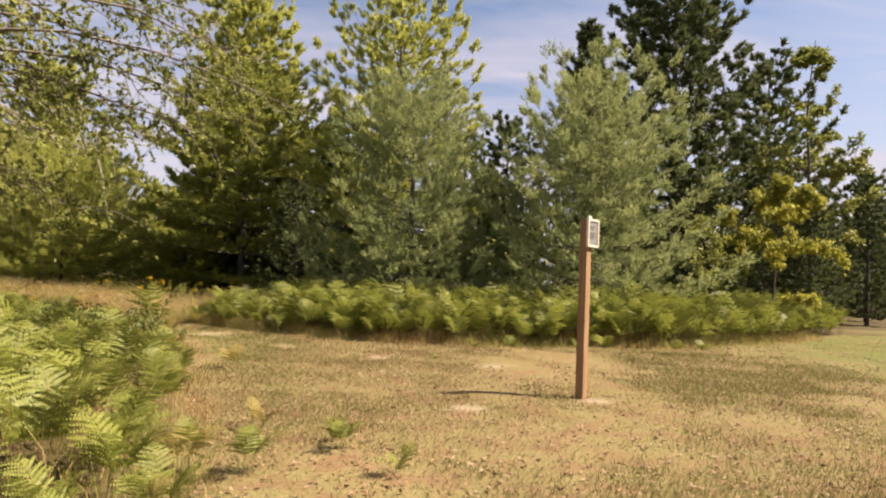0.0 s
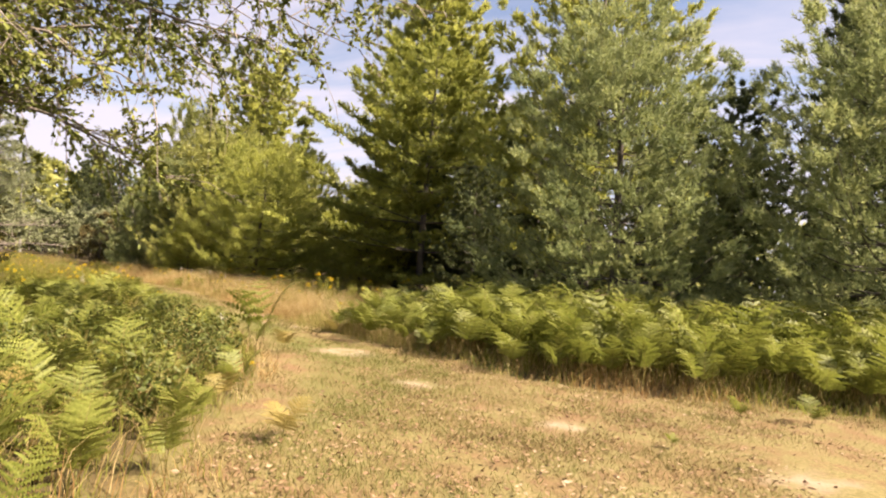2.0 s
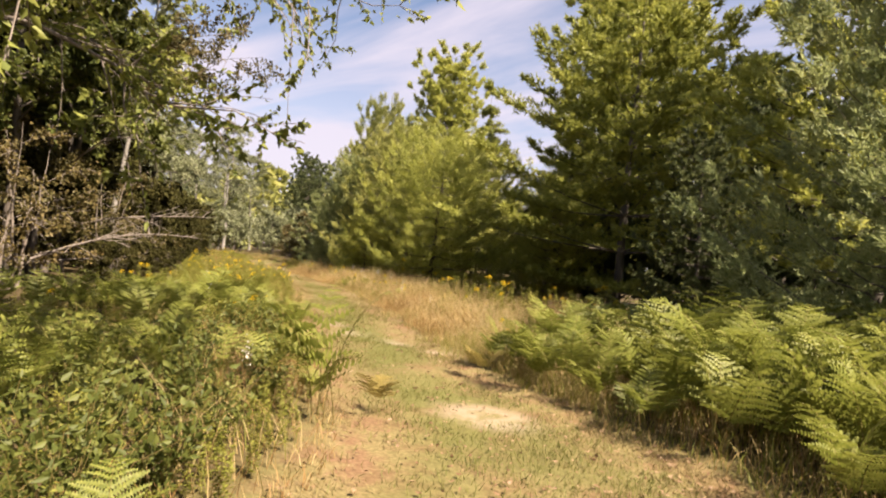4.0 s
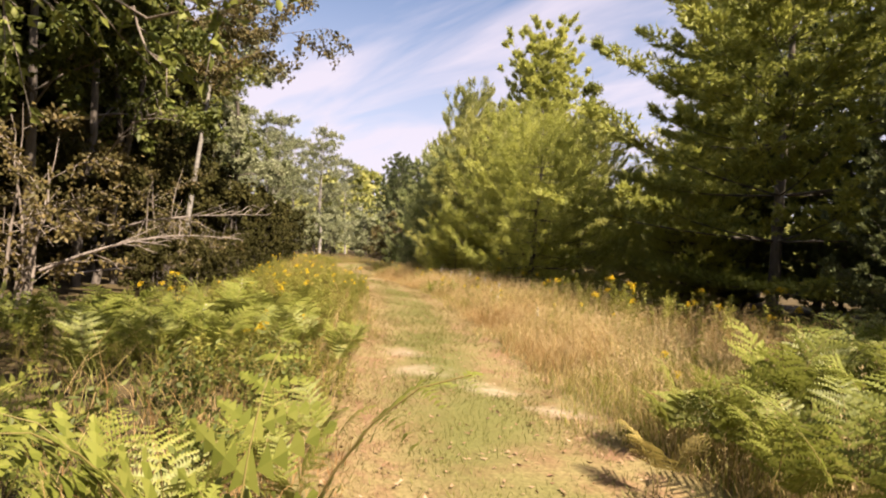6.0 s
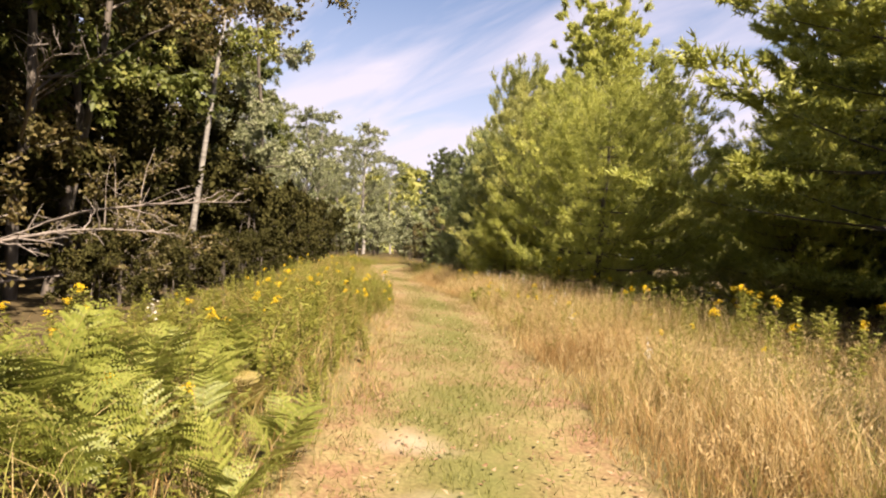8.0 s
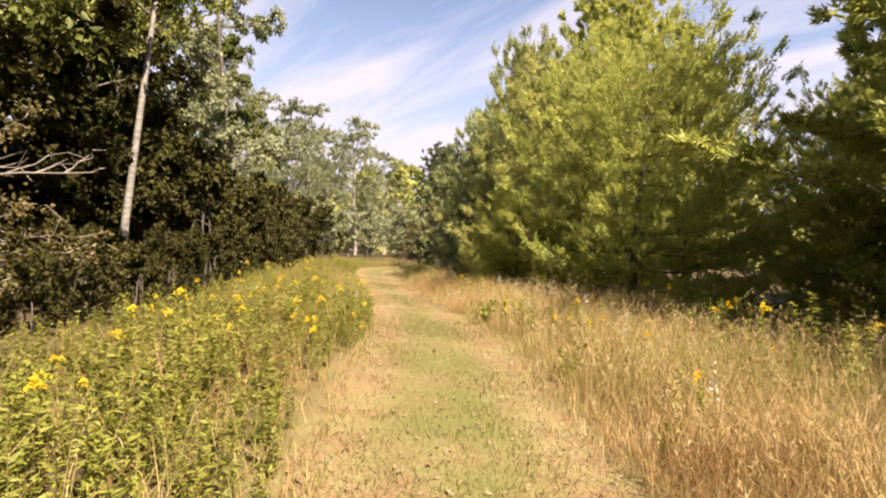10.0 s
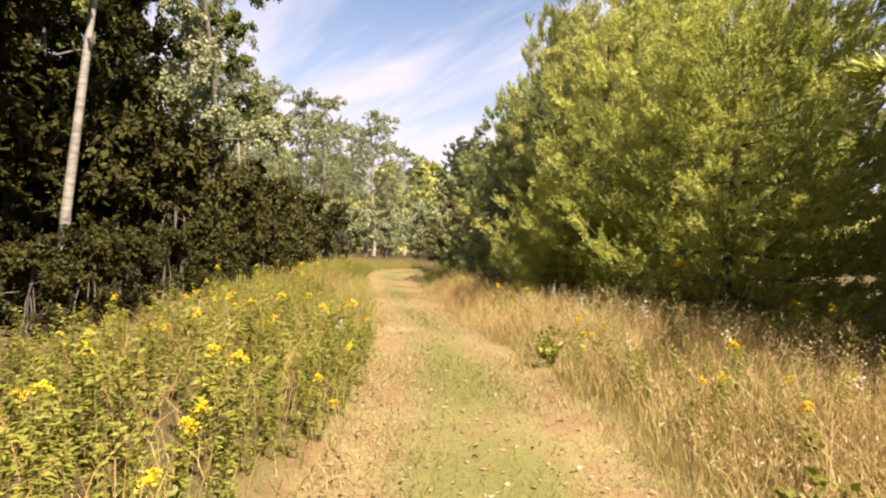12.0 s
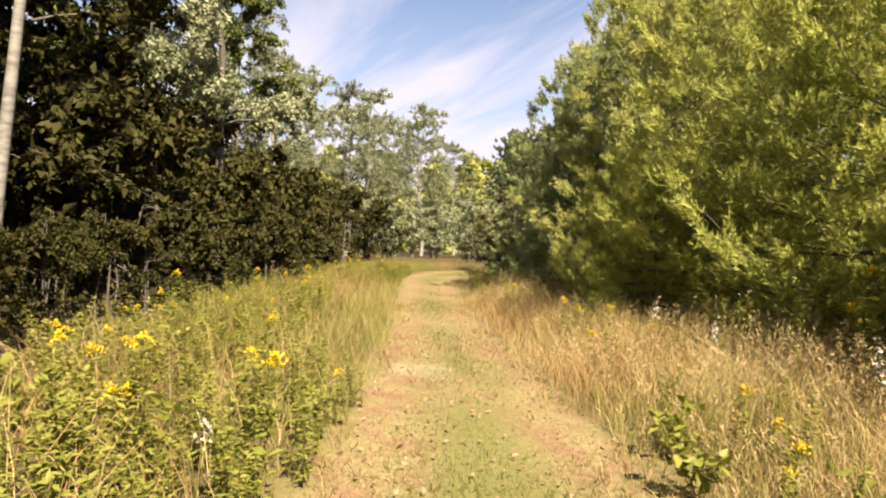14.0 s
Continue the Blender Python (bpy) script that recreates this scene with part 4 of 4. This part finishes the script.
def plant_ferns():
    rng = np.random.default_rng(81)
    bed = Bed(295, "bracken_bank", "dense bracken filling the bank behind the front ferns", "fern")

    def place(kind, x, y, s, sz):
        bed.place(kind[rng.integers(len(kind))], x, y, rng.uniform(0, 6.28), s, sz, (rng.normal(0, 0.09), rng.normal(0, 0.09)))

    for x, y, s in ((-0.62, 4.05, 0.30), (-0.2, 3.6, 0.22), (2.6, 10.7, 0.42), (3.1, 10.95, 0.5), (1.3, 10.5, 0.38), (0.6, 10.3, 0.3), (-1.1, 3.5, 0.4), (4.5, 11.2, 0.4), (-0.05, 8.8, 0.16), (5.3, 11.7, 0.35)):
        place(fine_ferns, x, y, s, s)
    for x, y, s in ((-1.35, 4.5, 0.35), (-1.5, 3.4, 0.5), (-2.6, 7.3, 0.45), (-4.9, 10.6, 0.5), (-1.2, 2.4, 0.5), (-5.2, 12.6, 0.6)):
        place(dry_ferns, x, y, s, s)
    spots = []
    p = scatter(rng, -6, 10, 14, 24, 70)
    p = thin(p[right_bank(p)], rng, 0.30)
    for (x, y), e in zip(p, away(p, EDGE_R)):
        if e < 0.12 + 0.5 * rng.uniform() ** 3:
            continue
        s = (0.84 + 0.40 * min(1, e / 1.1)) * rng.uniform(0.82, 1.16) * (0.82 if x < -3.5 else 1.12 if x > 3 else 1.0)
        spots.append((e, fine_ferns if (e < 1.1 and x < 5.5) or (e < 2.4 and x < -1) else coarse_ferns, x, y, s * 0.74, s * 1.12))
    p = scatter(rng, -11, 1, 0, 14, 60)
    p = thin(p[left_bank(p)], rng, 0.34)
    m = (wave(p, 0.9, 5) > -0.35) & ((p[:, 1] < 5.5) | (wave(p, 1.5, 52) > -0.15))
    for (x, y), e in zip(p[m], away(p[m], EDGE_L)):
        s = 0.80 * (0.55 + 0.45 * min(1, e / 0.9)) * rng.uniform(0.8, 1.2)
        spots.append((e, dry_ferns if rng.uniform() < 0.06 else fine_ferns if e < 2.6 else coarse_ferns, x, y, s * 0.8, s * 1.05))
    spots.sort(key=lambda q: q[0])
    for e, kind, x, y, s, sz in spots:
        place(kind, x, y, s, sz)
    bed.finish()


plant_ferns()


# ---- goldenrod and weeds ----
def goldenrod(seed, tall, bloom, label):
    """Upright stems with lance leaves all the way up and arching yellow plumes."""
    rng = np.random.default_rng(seed)
    root = tagged(new("goldenrod"), label, "wildflower", "goldenrod")
    for i in range(rng.integers(3, 6)):
        stem, leaf, flower = Geo(), Geo(), Geo()
        foot = np.array([rng.normal(0, 0.10), rng.normal(0, 0.10), -0.02])
        h = tall * rng.uniform(0.62, 1.05)
        tip = foot + np.array([rng.normal(0, 0.09), rng.normal(0, 0.09), h])
        s = np.linspace(0, 1, 5)[:, None]
        tube(stem, foot * (1 - s) + tip * s, 0.005 * (1 - s[:, 0] * 0.6), 3)
        k = int(h / 0.0105)
        q = rng.uniform(0.12, 1.0, k)
        a = q * 60 + rng.normal(0, 0.8, k)
        d = np.stack([np.cos(a), np.sin(a), np.full(k, 0.35)], -1) + rng.normal(0, 0.25, (k, 3))
        sd = np.stack([-np.sin(a), np.cos(a), np.zeros(k)], -1) + rng.normal(0, 0.3, (k, 3))
        leaves(leaf, foot + (tip - foot) * q[:, None], d, sd, (0.100 - 0.035 * q) * rng.uniform(0.6, 1.25, k), rng.uniform(0.019, 0.032, k), 0.15)
        st = part("stem", stem, M_STEM, root)
        part("foliage", leaf, M_WEED, st)
        if bloom and i < bloom:
            for j in range(7):
                b = rng.uniform(0, 6.28)
                o = np.array([np.cos(b), np.sin(b), 0.55])
                L = rng.uniform(0.03, 0.10)
                w = np.linspace(0.1, 1, 8)[:, None]
                pts = tip + np.array([0, 0, 0.02 - 0.012 * j]) + o * L * w - np.array([0, 0, 0.05]) * w ** 2
                pts = np.repeat(pts, 2, 0) + rng.normal(0, 0.006, (16, 3))
                leaves(flower, pts, rng.normal(0, 1, (16, 3)) + np.array([0, 0, 0.8]), rng.normal(0, 1, (16, 3)), np.full(16, 0.019), np.full(16, 0.014))
            part("bloom", flower, M_BLOOM, st, "bright yellow arching plume")
    return root


blooming = [goldenrod(200 + i, 0.85, b, "tall goldenrod with yellow plumes in the rough grass") for i, b in enumerate((1, 1, 1, 2))]
leafy = [goldenrod(220 + i, 0.78, 0, "leafy green goldenrod not yet in flower") for i in range(4)]


def plant_goldenrod():
    rng = np.random.default_rng(83)
    bed = Bed(295, "weed_thicket", "leafy green and yellow-flowering weeds crowding the trail's verge", "wildflowers")
    spots = []

    def place(kind, x, y, s, e=9.0):
        spots.append((e, kind[rng.integers(len(kind))], x, y, s))

    p = scatter(rng, -40, 5, -2, 30, 44)
    d, out = away(p, EDGE_L) + ragged(p), ~inside(p, OPEN)
    below = out & (away(p, EDGE_R) > d + 0.5)
    m = below & (d > 0.04) & (d < np.where(p[:, 0] < -12.5, 3.0, np.where(p[:, 0] < -9.5, 3.4, 4.2))) & (p[:, 0] > -34) & (rng.uniform(0, 1, len(p)) < 0.95 - 0.1 * d)
    m &= ~((p[:, 0] > -10) & (wave(p, 1.1, 8) < 0.1)) & (p[:, 1] > 5.2) & ~((p[:, 0] > -28) & (p[:, 0] < -18.3) & (d < 1.2 + 0.3 * wave(p, 0.8, 9)))
    q = thin(p[m], rng, 0.22)
    e = away(q, EDGE_L)
    for (x, y), dd in zip(q, e):
        f = min(1.0, max(0.0, (-x - 5) / 7))
        yes = rng.uniform() < 0.14 * (0.4 + 0.6 * f)
        place(blooming if yes else leafy, x, y, (0.50 + 0.30 * min(1, dd / 0.9)) * rng.uniform(0.7, 1.2) * (0.75 + 0.25 * f) * (1 - 0.24 * min(1, max(0, dd - 1.0) / 1.0)), dd)
    d2 = away(p, EDGE_R)
    m = out & ~below & (d2 > 2.6) & (d2 < 5.4) & (p[:, 0] < -7) & (rng.uniform(0, 1, len(p)) < 0.22)
    for x, y in thin(p[m], rng, 0.45):
        place(blooming if rng.uniform() < 0.33 else leafy, x, y, rng.uniform(0.8, 1.15), 4.0)
    m = out & ~below & (d2 > 0.5) & (d2 < 2.6) & (p[:, 0] < -6) & (rng.uniform(0, 1, len(p)) < 0.03 + 0.16 * (wave(p, 0.9, 14) > 0.25) + 0.12 * (p[:, 0] < -13))
    for x, y in thin(p[m], rng, 0.3):
        place(blooming if rng.uniform() < 0.3 else leafy, x, y, rng.uniform(0.4, 0.72), 0.9)
    for x, y, s in ((-16.63, 23.68, 1.35), (-8.18, 11.76, 0.76), (-16.82, 18.29, 0.85), (-15.3, 20.0, 0.5)):
        place(blooming, x, y, s, 0.0)
    spots.sort(key=lambda q: q[0])
    for e, src, x, y, s in spots:
        bed.place(src, x, y, rng.uniform(0, 6.28), s, s * rng.uniform(0.92, 1.12), (rng.normal(0, 0.06), rng.normal(0, 0.06)))
    bed.finish()


plant_goldenrod()


def broad_weed(seed, label):
    """Low leafy weed with broad pointed leaves."""
    rng = np.random.default_rng(seed)
    root = tagged(new("leafy_weed"), label, "weed", "leafy weeds")
    stem, leaf = Geo(), Geo()
    for i in range(6):
        a = rng.uniform(0, 6.28)
        tip = np.array([np.cos(a) * 0.14, np.sin(a) * 0.14, rng.uniform(0.2, 0.4)])
        s = np.linspace(0, 1, 4)[:, None]
        tube(stem, np.array([0, 0, -0.02]) + tip * s, 0.004 * (1 - 0.6 * s[:, 0]), 3)
        k = 10
        q = rng.uniform(0.25, 1, (k, 1))
        leaves(leaf, tip * q, rng.normal(0, 0.8, (k, 3)) + np.array([0, 0, 0.1]), rng.normal(0, 1, (k, 3)), rng.uniform(0.06, 0.11, k), rng.uniform(0.035, 0.06, k), 0.15)
    part("stem", stem, M_STEM, root)
    part("foliage", leaf, M_WEED, root)
    return root


weed = put(broad_weed(231, "low broad-leaved green weed beside the turf"), -15.8, 20.2)
rngw = np.random.default_rng(84)
for x, y, s in ((-16.2, 20.55, 1.3), (-16.4, 20.8, 1.0), (-12.7, 18.5, 1.2), (-12.5, 18.7, 1.0), (-15.2, 20.4, 1.2), (-14.9, 21.0, 1.0), (-12.5, 18.2, 0.9), (-11.2, 12.9, 1.1), (-12.6, 13.6, 1.3), (-14.0, 14.6, 1.2), (-15.2, 15.9, 1.4), (-17.6, 17.6, 1.3), (-4.3, 7.4, 1.0), (-5.0, 8.6, 1.1), (-3.2, 6.0, 0.9),
                (-6.2, 9.2, 1.3), (-16.0, 17.4, 1.2), (-13.1, 15.4, 1.0), (-7.4, 10.2, 1.2), (-0.75, 4.3, 0.7), (-10.9, 17.2, 0.7), (-17.0, 17.9, 1.5), (-18.2, 17.3, 1.7), (-5.4, 9.9, 1.0)):
    again(weed, x, y, rngw.uniform(0, 360), s * 0.72)


def low_bush(seed, label):
    """Knee-high bush of many thin leafy stems."""
    rng = np.random.default_rng(seed)
    root = tagged(new("low_shrub"), label, "shrub", "low shrubs among the bracken")
    stem, leaf = Geo(), Geo()
    for i in range(18):
        a, r = rng.uniform(0, 6.28), rng.uniform(0.05, 0.34)
        tip = np.array([np.cos(a) * r, np.sin(a) * r, rng.uniform(0.38, 0.72) * (1 - 0.5 * r)])
        s = np.linspace(0, 1, 4)[:, None]
        tube(stem, np.array([0, 0, -0.02]) + tip * s, 0.004 * (1 - 0.6 * s[:, 0]), 3)
        k = 26
        q = rng.uniform(0.2, 1.05, (k, 1))
        leaves(leaf, tip * q + rng.normal(0, 0.035, (k, 3)), rng.normal(0, 0.8, (k, 3)) + np.array([0, 0, 0.25]), rng.normal(0, 1, (k, 3)), rng.uniform(0.035, 0.075, k), rng.uniform(0.016, 0.034, k), 0.15)
    part("stem", stem, M_STEM, root)
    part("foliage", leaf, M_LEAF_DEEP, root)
    return root


low_shrub = put(low_bush(58, "low dark green shrub among the bracken"), -4.3, 8.3)
rngs = np.random.default_rng(87)
p = scatter(rngs, -11, 5.0, -2.4, 13, 9)
d = away(p, EDGE_L)
p = thin(p[~inside(p, OPEN) & (d > 0.35) & (d < 3.2) & (away(p, EDGE_R) > d) & ((p[:, 0] > -6.6) | (wave(p, 1.0, 71) > 0.2))], rngs, 0.50)
for x, y in p:
    again(low_shrub, x, y, rngs.uniform(0, 360), rngs.uniform(0.7, 1.05))


def seed_stalk(seed):
    rng = np.random.default_rng(seed)
    root = tagged(new("seed_stalk"), "pale white seed head on a thin dry stalk", "wildflower", "white seed heads")
    s, f = Geo(), Geo()
    tube(s, np.array([(0, 0, -0.02), (0.01, 0, 0.3), (0.03, 0.01, 0.62)]), [0.004, 0.003, 0.002], 3)
    k = 26
    pos = np.array([0.03, 0.01, 0.56]) + rng.normal(0, 1, (k, 3)) * np.array([0.018, 0.018, 0.06])
    leaves(f, pos, rng.normal(0, 1, (k, 3)), rng.normal(0, 1, (k, 3)), np.full(k, 0.024), np.full(k, 0.017))
    part("stalk", s, M_STEM, root)
    part("seed_head", f, M_WHITE_BLOOM, root)
    return root


stalk = put(seed_stalk(241), -14.72, 19.93, 0, 0.85)
for x, y, s in ((-5.1, 9.6, 0.9), (-12.4, 18.9, 0.8), (-13.0, 19.8, 0.9), (-16.9, 21.9, 1.0), (-17.8, 22.3, 1.1), (-16.2, 18.0, 0.9), (-9.0, 16.2, 0.8), (-10.6, 17.2, 0.9), (-15.6, 21.4, 1.1), (-8.8, 11.4, 0.9), (-11.5, 12.9, 1.0), (-14.2, 20.6, 1.0)):
    again(stalk, x, y, rngw.uniform(0, 360), s)


# ---- tall grass ----
def tall_grass():
    rng = np.random.default_rng(85)
    gold, red, green, culm, head = Geo(), Geo(), Geo(), Geo(), Geo()

    def sow(p, h, w, lush=0.0):
        k = rng.uniform(0, 1, len(p)) + 0.35 * wave(p, 1.3, 12)
        for geo, m in ((red, k < 0.16), (gold, (k >= 0.16) & (k < 0.86 - lush)), (green, k >= 0.86 - lush)):
            if m.any():
                blades(geo, rng, lift(p[m], -0.01), h[m], w, 1.15)

    def plumes(p, h):
        """Open feathery seed heads on thin culms."""
        n = len(p)
        lean = rng.normal(0, 0.16, (n, 2)) * h[:, None]
        top = np.concatenate([p + lean, h[:, None]], 1)
        foot = lift(p, -0.01)
        sd = unit(np.cross(top - foot, rng.normal(0, 1, (n, 3)))) * 0.0014
        culm.add(np.stack([foot - sd, foot + sd, top], 1).reshape(-1, 3), np.arange(n * 3).reshape(-1, 3))
        for _ in range(9):
            q = rng.uniform(0.72, 1.02, (n, 1))
            pos = foot * (1 - q) + top * q + rng.normal(0, 0.010, (n, 3))
            leaves(head, pos, rng.normal(0, 0.6, (n, 3)) + np.array([0, 0, 1.0]), rng.normal(0, 1, (n, 3)), rng.uniform(0.018, 0.045, n), rng.uniform(0.004, 0.009, n), 0.1)

    # far side of the trail
    p = scatter(rng, -48, 11, -3.4, 42, 430)
    d = away(p, EDGE_R) + ragged(p)
    up = ~inside(p, OPEN) & (away(p, EDGE_L) > d) & (d < 6.5) & (d > 0.1)
    near = np.where(p[:, 0] > -19, 1.0, 0.4)
    m = up & (rng.uniform(0, 1, len(p)) < near * np.clip(1.15 - d / 8, 0.3, 1)) & (p[:, 0] < -3.8 - 0.3 * (p[:, 1] - 13))
    q, e = p[m], d[m]
    low_patch = 0.72 + 0.22 * wave(q, 1.1, 61)
    sow(q, np.clip(0.26 + e * 0.36, 0.25, 0.72) * rng.uniform(0.35, 1.15, len(q)) * low_patch, 0.0038, 0.16)
    pick = (rng.uniform(0, 1, len(q)) < 0.20 * np.clip(1.6 - e / 2.5, 0, 1)) & (q[:, 0] > -24)
    plumes(q[pick], np.clip(0.40 + e[pick] * 0.34, 0.3, 0.80) * rng.uniform(0.6, 1.15, pick.sum()) * low_patch[pick])
    # thick fringe along its edge
    p = scatter(rng, -24, 12, -4, 26, 1000)
    d = away(p, EDGE_R) + ragged(p)
    m = ~inside(p, OPEN) & (away(p, EDGE_L) > d) & (d < 1.3)
    q, e = p[m], d[m]
    sow(q, np.clip(0.16 + e * 0.42, 0.1, 0.6) * rng.uniform(0.4, 1.2, len(q)), 0.0045)
    # near side of the trail
    p = scatter(rng, -48, 6, -1, 34, 240)
    d = away(p, EDGE_L) + ragged(p)
    low = ~inside(p, OPEN) & (away(p, EDGE_R) > d) & (d < 2.3) & (d > 0.05)
    m = low & (rng.uniform(0, 1, len(p)) < np.where(p[:, 0] > -17.5, 0.40, np.clip((-p[:, 0] - 2) / 14, 0.25, 1)))
    q, e = p[m], d[m]
    sow(q, np.clip(0.28 + e * 0.30, 0.25, 0.60) * rng.uniform(0.4, 1.15, len(q)), 0.0046, 0.42)
    p = scatter(rng, -24, 2, -0.5, 24, 700)
    d = away(p, EDGE_L) + ragged(p)
    m = ~inside(p, OPEN) & (away(p, EDGE_R) > d) & (d < 0.8) & (rng.uniform(0, 1, len(p)) < 0.3)
    q, e = p[m], np.maximum(d[m], 0)
    sow(q, (0.20 + e * 0.42) * rng.uniform(0.4, 1.3, len(q)), 0.005, 0.2)
    # a dry strip at the foot of the bracken bank
    p = scatter(rng, -6, 10, 12, 19, 520)
    d = away(p, EDGE_R) + ragged(p)
    m = ~inside(p, OPEN) & (d < 1.5) & (p[:, 1] > 10)
    q, e = p[m], np.maximum(d[m], 0)
    sow(q, (0.10 + 0.3 * e) * rng.uniform(0.4, 1.3, len(q)), 0.007, 0.3)
    # tufts straying over the edges of the turf
    p = scatter(rng, -24, 2, 11, 25, 420)
    d = np.minimum(away(p, EDGE_L), away(p, EDGE_R)) + ragged(p)
    m = inside(p, OPEN) & (d < 0.10) & (p[:, 1] < 24)
    q = p[m]
    sow(q, 0.10 * rng.uniform(0.4, 1.6, len(q)), 0.006, 0.15)
    tagged(part("tall_grass", gold, M_GRASS_GOLD), "golden dry waist-high grass beside the trail", "grass", kind="stuff")
    tagged(part("rusty_grass", red, M_GRASS_RED), "rusty brown grass stalks among the golden grass", "grass", kind="stuff")
    tagged(part("grass_culms", culm, M_GRASS_GOLD), "thin dry flowering stalks in the golden grass", "grass", kind="stuff")
    tagged(part("grass_heads", head, M_GRASS_HEAD), "feathery pinkish-tan seed heads above the golden grass", "grass", kind="stuff")
    tagged(part("green_grass", green, M_WEED), "green blades among the dry grass", "grass", kind="stuff")


tall_grass()


# ---- mown turf and litter ----
def turf():
    rng = np.random.default_rng(86)
    straw, green = Geo(), Geo()
    for x0, y0, x1, y1, per in ((-26, 2, 6, 25, 900), (-3, 2.0, 7, 11.5, 1900), (5, 2, 16, 22, 160), (-44, 22, -24, 38, 160), (-16.5, 8, -0.5, 21.5, 700)):
        p = scatter(rng, x0, y0, x1, y1, per)
        p = p[inside(p, OPEN)]
        dl, dr = away(p, EDGE_L), away(p, EDGE_R)
        e = np.minimum(dl, dr)
        bare = np.zeros(len(p))
        for x, y, r in SAND:
            bare = np.maximum(bare, np.clip(1.6 - np.linalg.norm(p - (x, y), axis=1) / r, 0, 1))
        p = p[bare < rng.uniform(0, 1, len(p))]
        e = np.minimum(away(p, EDGE_L), away(p, EDGE_R))
        g = np.clip((e - 0.2) / 0.5, 0.03, 1) * np.where(p[:, 0] < -2.5, 0.95, 0.42) + 0.3 * wave(p, 0.9, 15) + np.clip((p[:, 0] - 4.5) / 4, 0, 0.6)
        keep = rng.uniform(0, 1, len(p)) < np.clip(0.62 + 0.5 * wave(p, 1.9, 41) + 0.35 * wave(p, 6.5, 42), 0.12, 1)
        p, e, g = p[keep], e[keep], g[keep]
        m = rng.uniform(0, 1, len(p)) < g
        h = 0.02 + 0.032 * rng.uniform(0, 1, len(p)) + 0.02 * np.clip(0.4 - e, 0, 0.4)
        blades(straw, rng, lift(p[~m], -0.004), h[~m], 0.0065, 1.6, 1)
        blades(green, rng, lift(p[m], -0.004), h[m] * 1.35, 0.0065, 0.9, 1)
    tagged(part("mown_turf", straw, M_TURF), "short straw-coloured mown turf on the trail", "grass", kind="stuff")
    tagged(part("green_turf", green, M_TURF_GREEN), "short green turf along the middle of the trail", "grass", kind="stuff")
    lit = Geo()
    p = scatter(rng, -22, 2, 9, 23, 150)
    p = p[inside(p, OPEN)]
    p = p[rng.uniform(0, 1, len(p)) < np.where(p[:, 0] > -3, 1.0, 0.35)]
    k = len(p)
    ax = rng.normal(0, 1, (k, 3)) * np.array([1, 1, 0.12])
    leaves(lit, lift(p, 0.022), ax, rng.normal(0, 1, (k, 3)) * np.array([1, 1, 0.12]), rng.uniform(0.02, 0.055, k), rng.uniform(0.012, 0.03, k))
    tagged(part("leaf_litter", lit, M_LITTER), "scattered dry brown leaves on the turf", "leaf litter", kind="stuff")


turf()


# ---- dead wood ----
def dead_branch(seed, foot, end, r, label, sub=9, arch=0.12, name="dead_branch"):
    rng = np.random.default_rng(seed)
    root = tagged(new(name), label, "dead branch")
    foot, end = np.array(foot, dtype=float), np.array(end, dtype=float)
    L = np.linalg.norm(end - foot)
    s = np.linspace(0, 1, 10)[:, None]
    c = foot * (1 - s) + end * s + np.array([0, 0, 1.0]) * L * arch * np.sin(s * np.pi) + np.cumsum(rng.normal(0, 0.02 * L / 3, (10, 3)), 0) * np.sin(s * np.pi)
    g = Geo()
    tube(g, c, r * (1 - s[:, 0] * 0.8), 6)
    part("limb", g, M_DEAD, root)
    t = Geo()
    for q in np.linspace(0.25, 0.98, sub):
        p = np.array([np.interp(q, s[:, 0], c[:, i]) for i in range(3)])
        d = unit((end - foot) / L * 0.8 + rng.normal(0, 0.5, 3) * np.array([1, 1, 0.55]) + np.array([0, 0, 0.1]))
        tl = L * rng.uniform(0.16, 0.42) * (1.15 - q)
        w = np.linspace(0, 1, 5)[:, None]
        tw = p + d * tl * w + rng.normal(0, 0.02, (5, 3)) * w
        tube(t, tw, r * 0.42 * (1 - 0.8 * w[:, 0]), 4)
        for _ in range(3):
            b = tw[rng.integers(1, 5)]
            d2 = unit(d + rng.normal(0, 0.6, 3))
            tube(t, b + d2 * tl * 0.4 * np.linspace(0, 1, 3)[:, None], r * np.array([0.22, 0.16, 0.06]), 3)
    if sub:
        part("twig_spray", t, M_DEAD, root)
    return root


dead_branch(301, (-13.9, 10.9, 0.55), (-12.5, 13.2, 1.2), 0.030, "bare grey dead branch arching out of the dark wood", 14, 0.10)
dead_branch(302, (-16.0, 12.2, 1.2), (-14.4, 14.6, 1.7), 0.025, "bare grey dead branch with spread twigs at the wood's edge", 10, 0.05)
dead_branch(303, (-16.2, 12.0, 2.4), (-12.9, 12.4, 2.9), 0.022, "thin dead bough with brittle twigs on the edge tree", 12, 0.08)
dead_branch(304, (-15.2, 11.2, 0.4), (-19.9, 15.95, 0.52), 0.022, "thin fallen pole lying along the foot of the wood", 0, 0.0, "fallen_pole")
dead_branch(305, (-8.6, 6.6, 0.2), (-9.4, 9.2, 0.9), 0.025, "tangle of bare grey twigs at the foot of the wood", 12, 0.1)
dead_branch(306, (-27.6, 30.2, 2.2), (-25.9, 28.0, 3.7), 0.05, "pale broken dead stem leaning out of the pines", 2, 0.0)
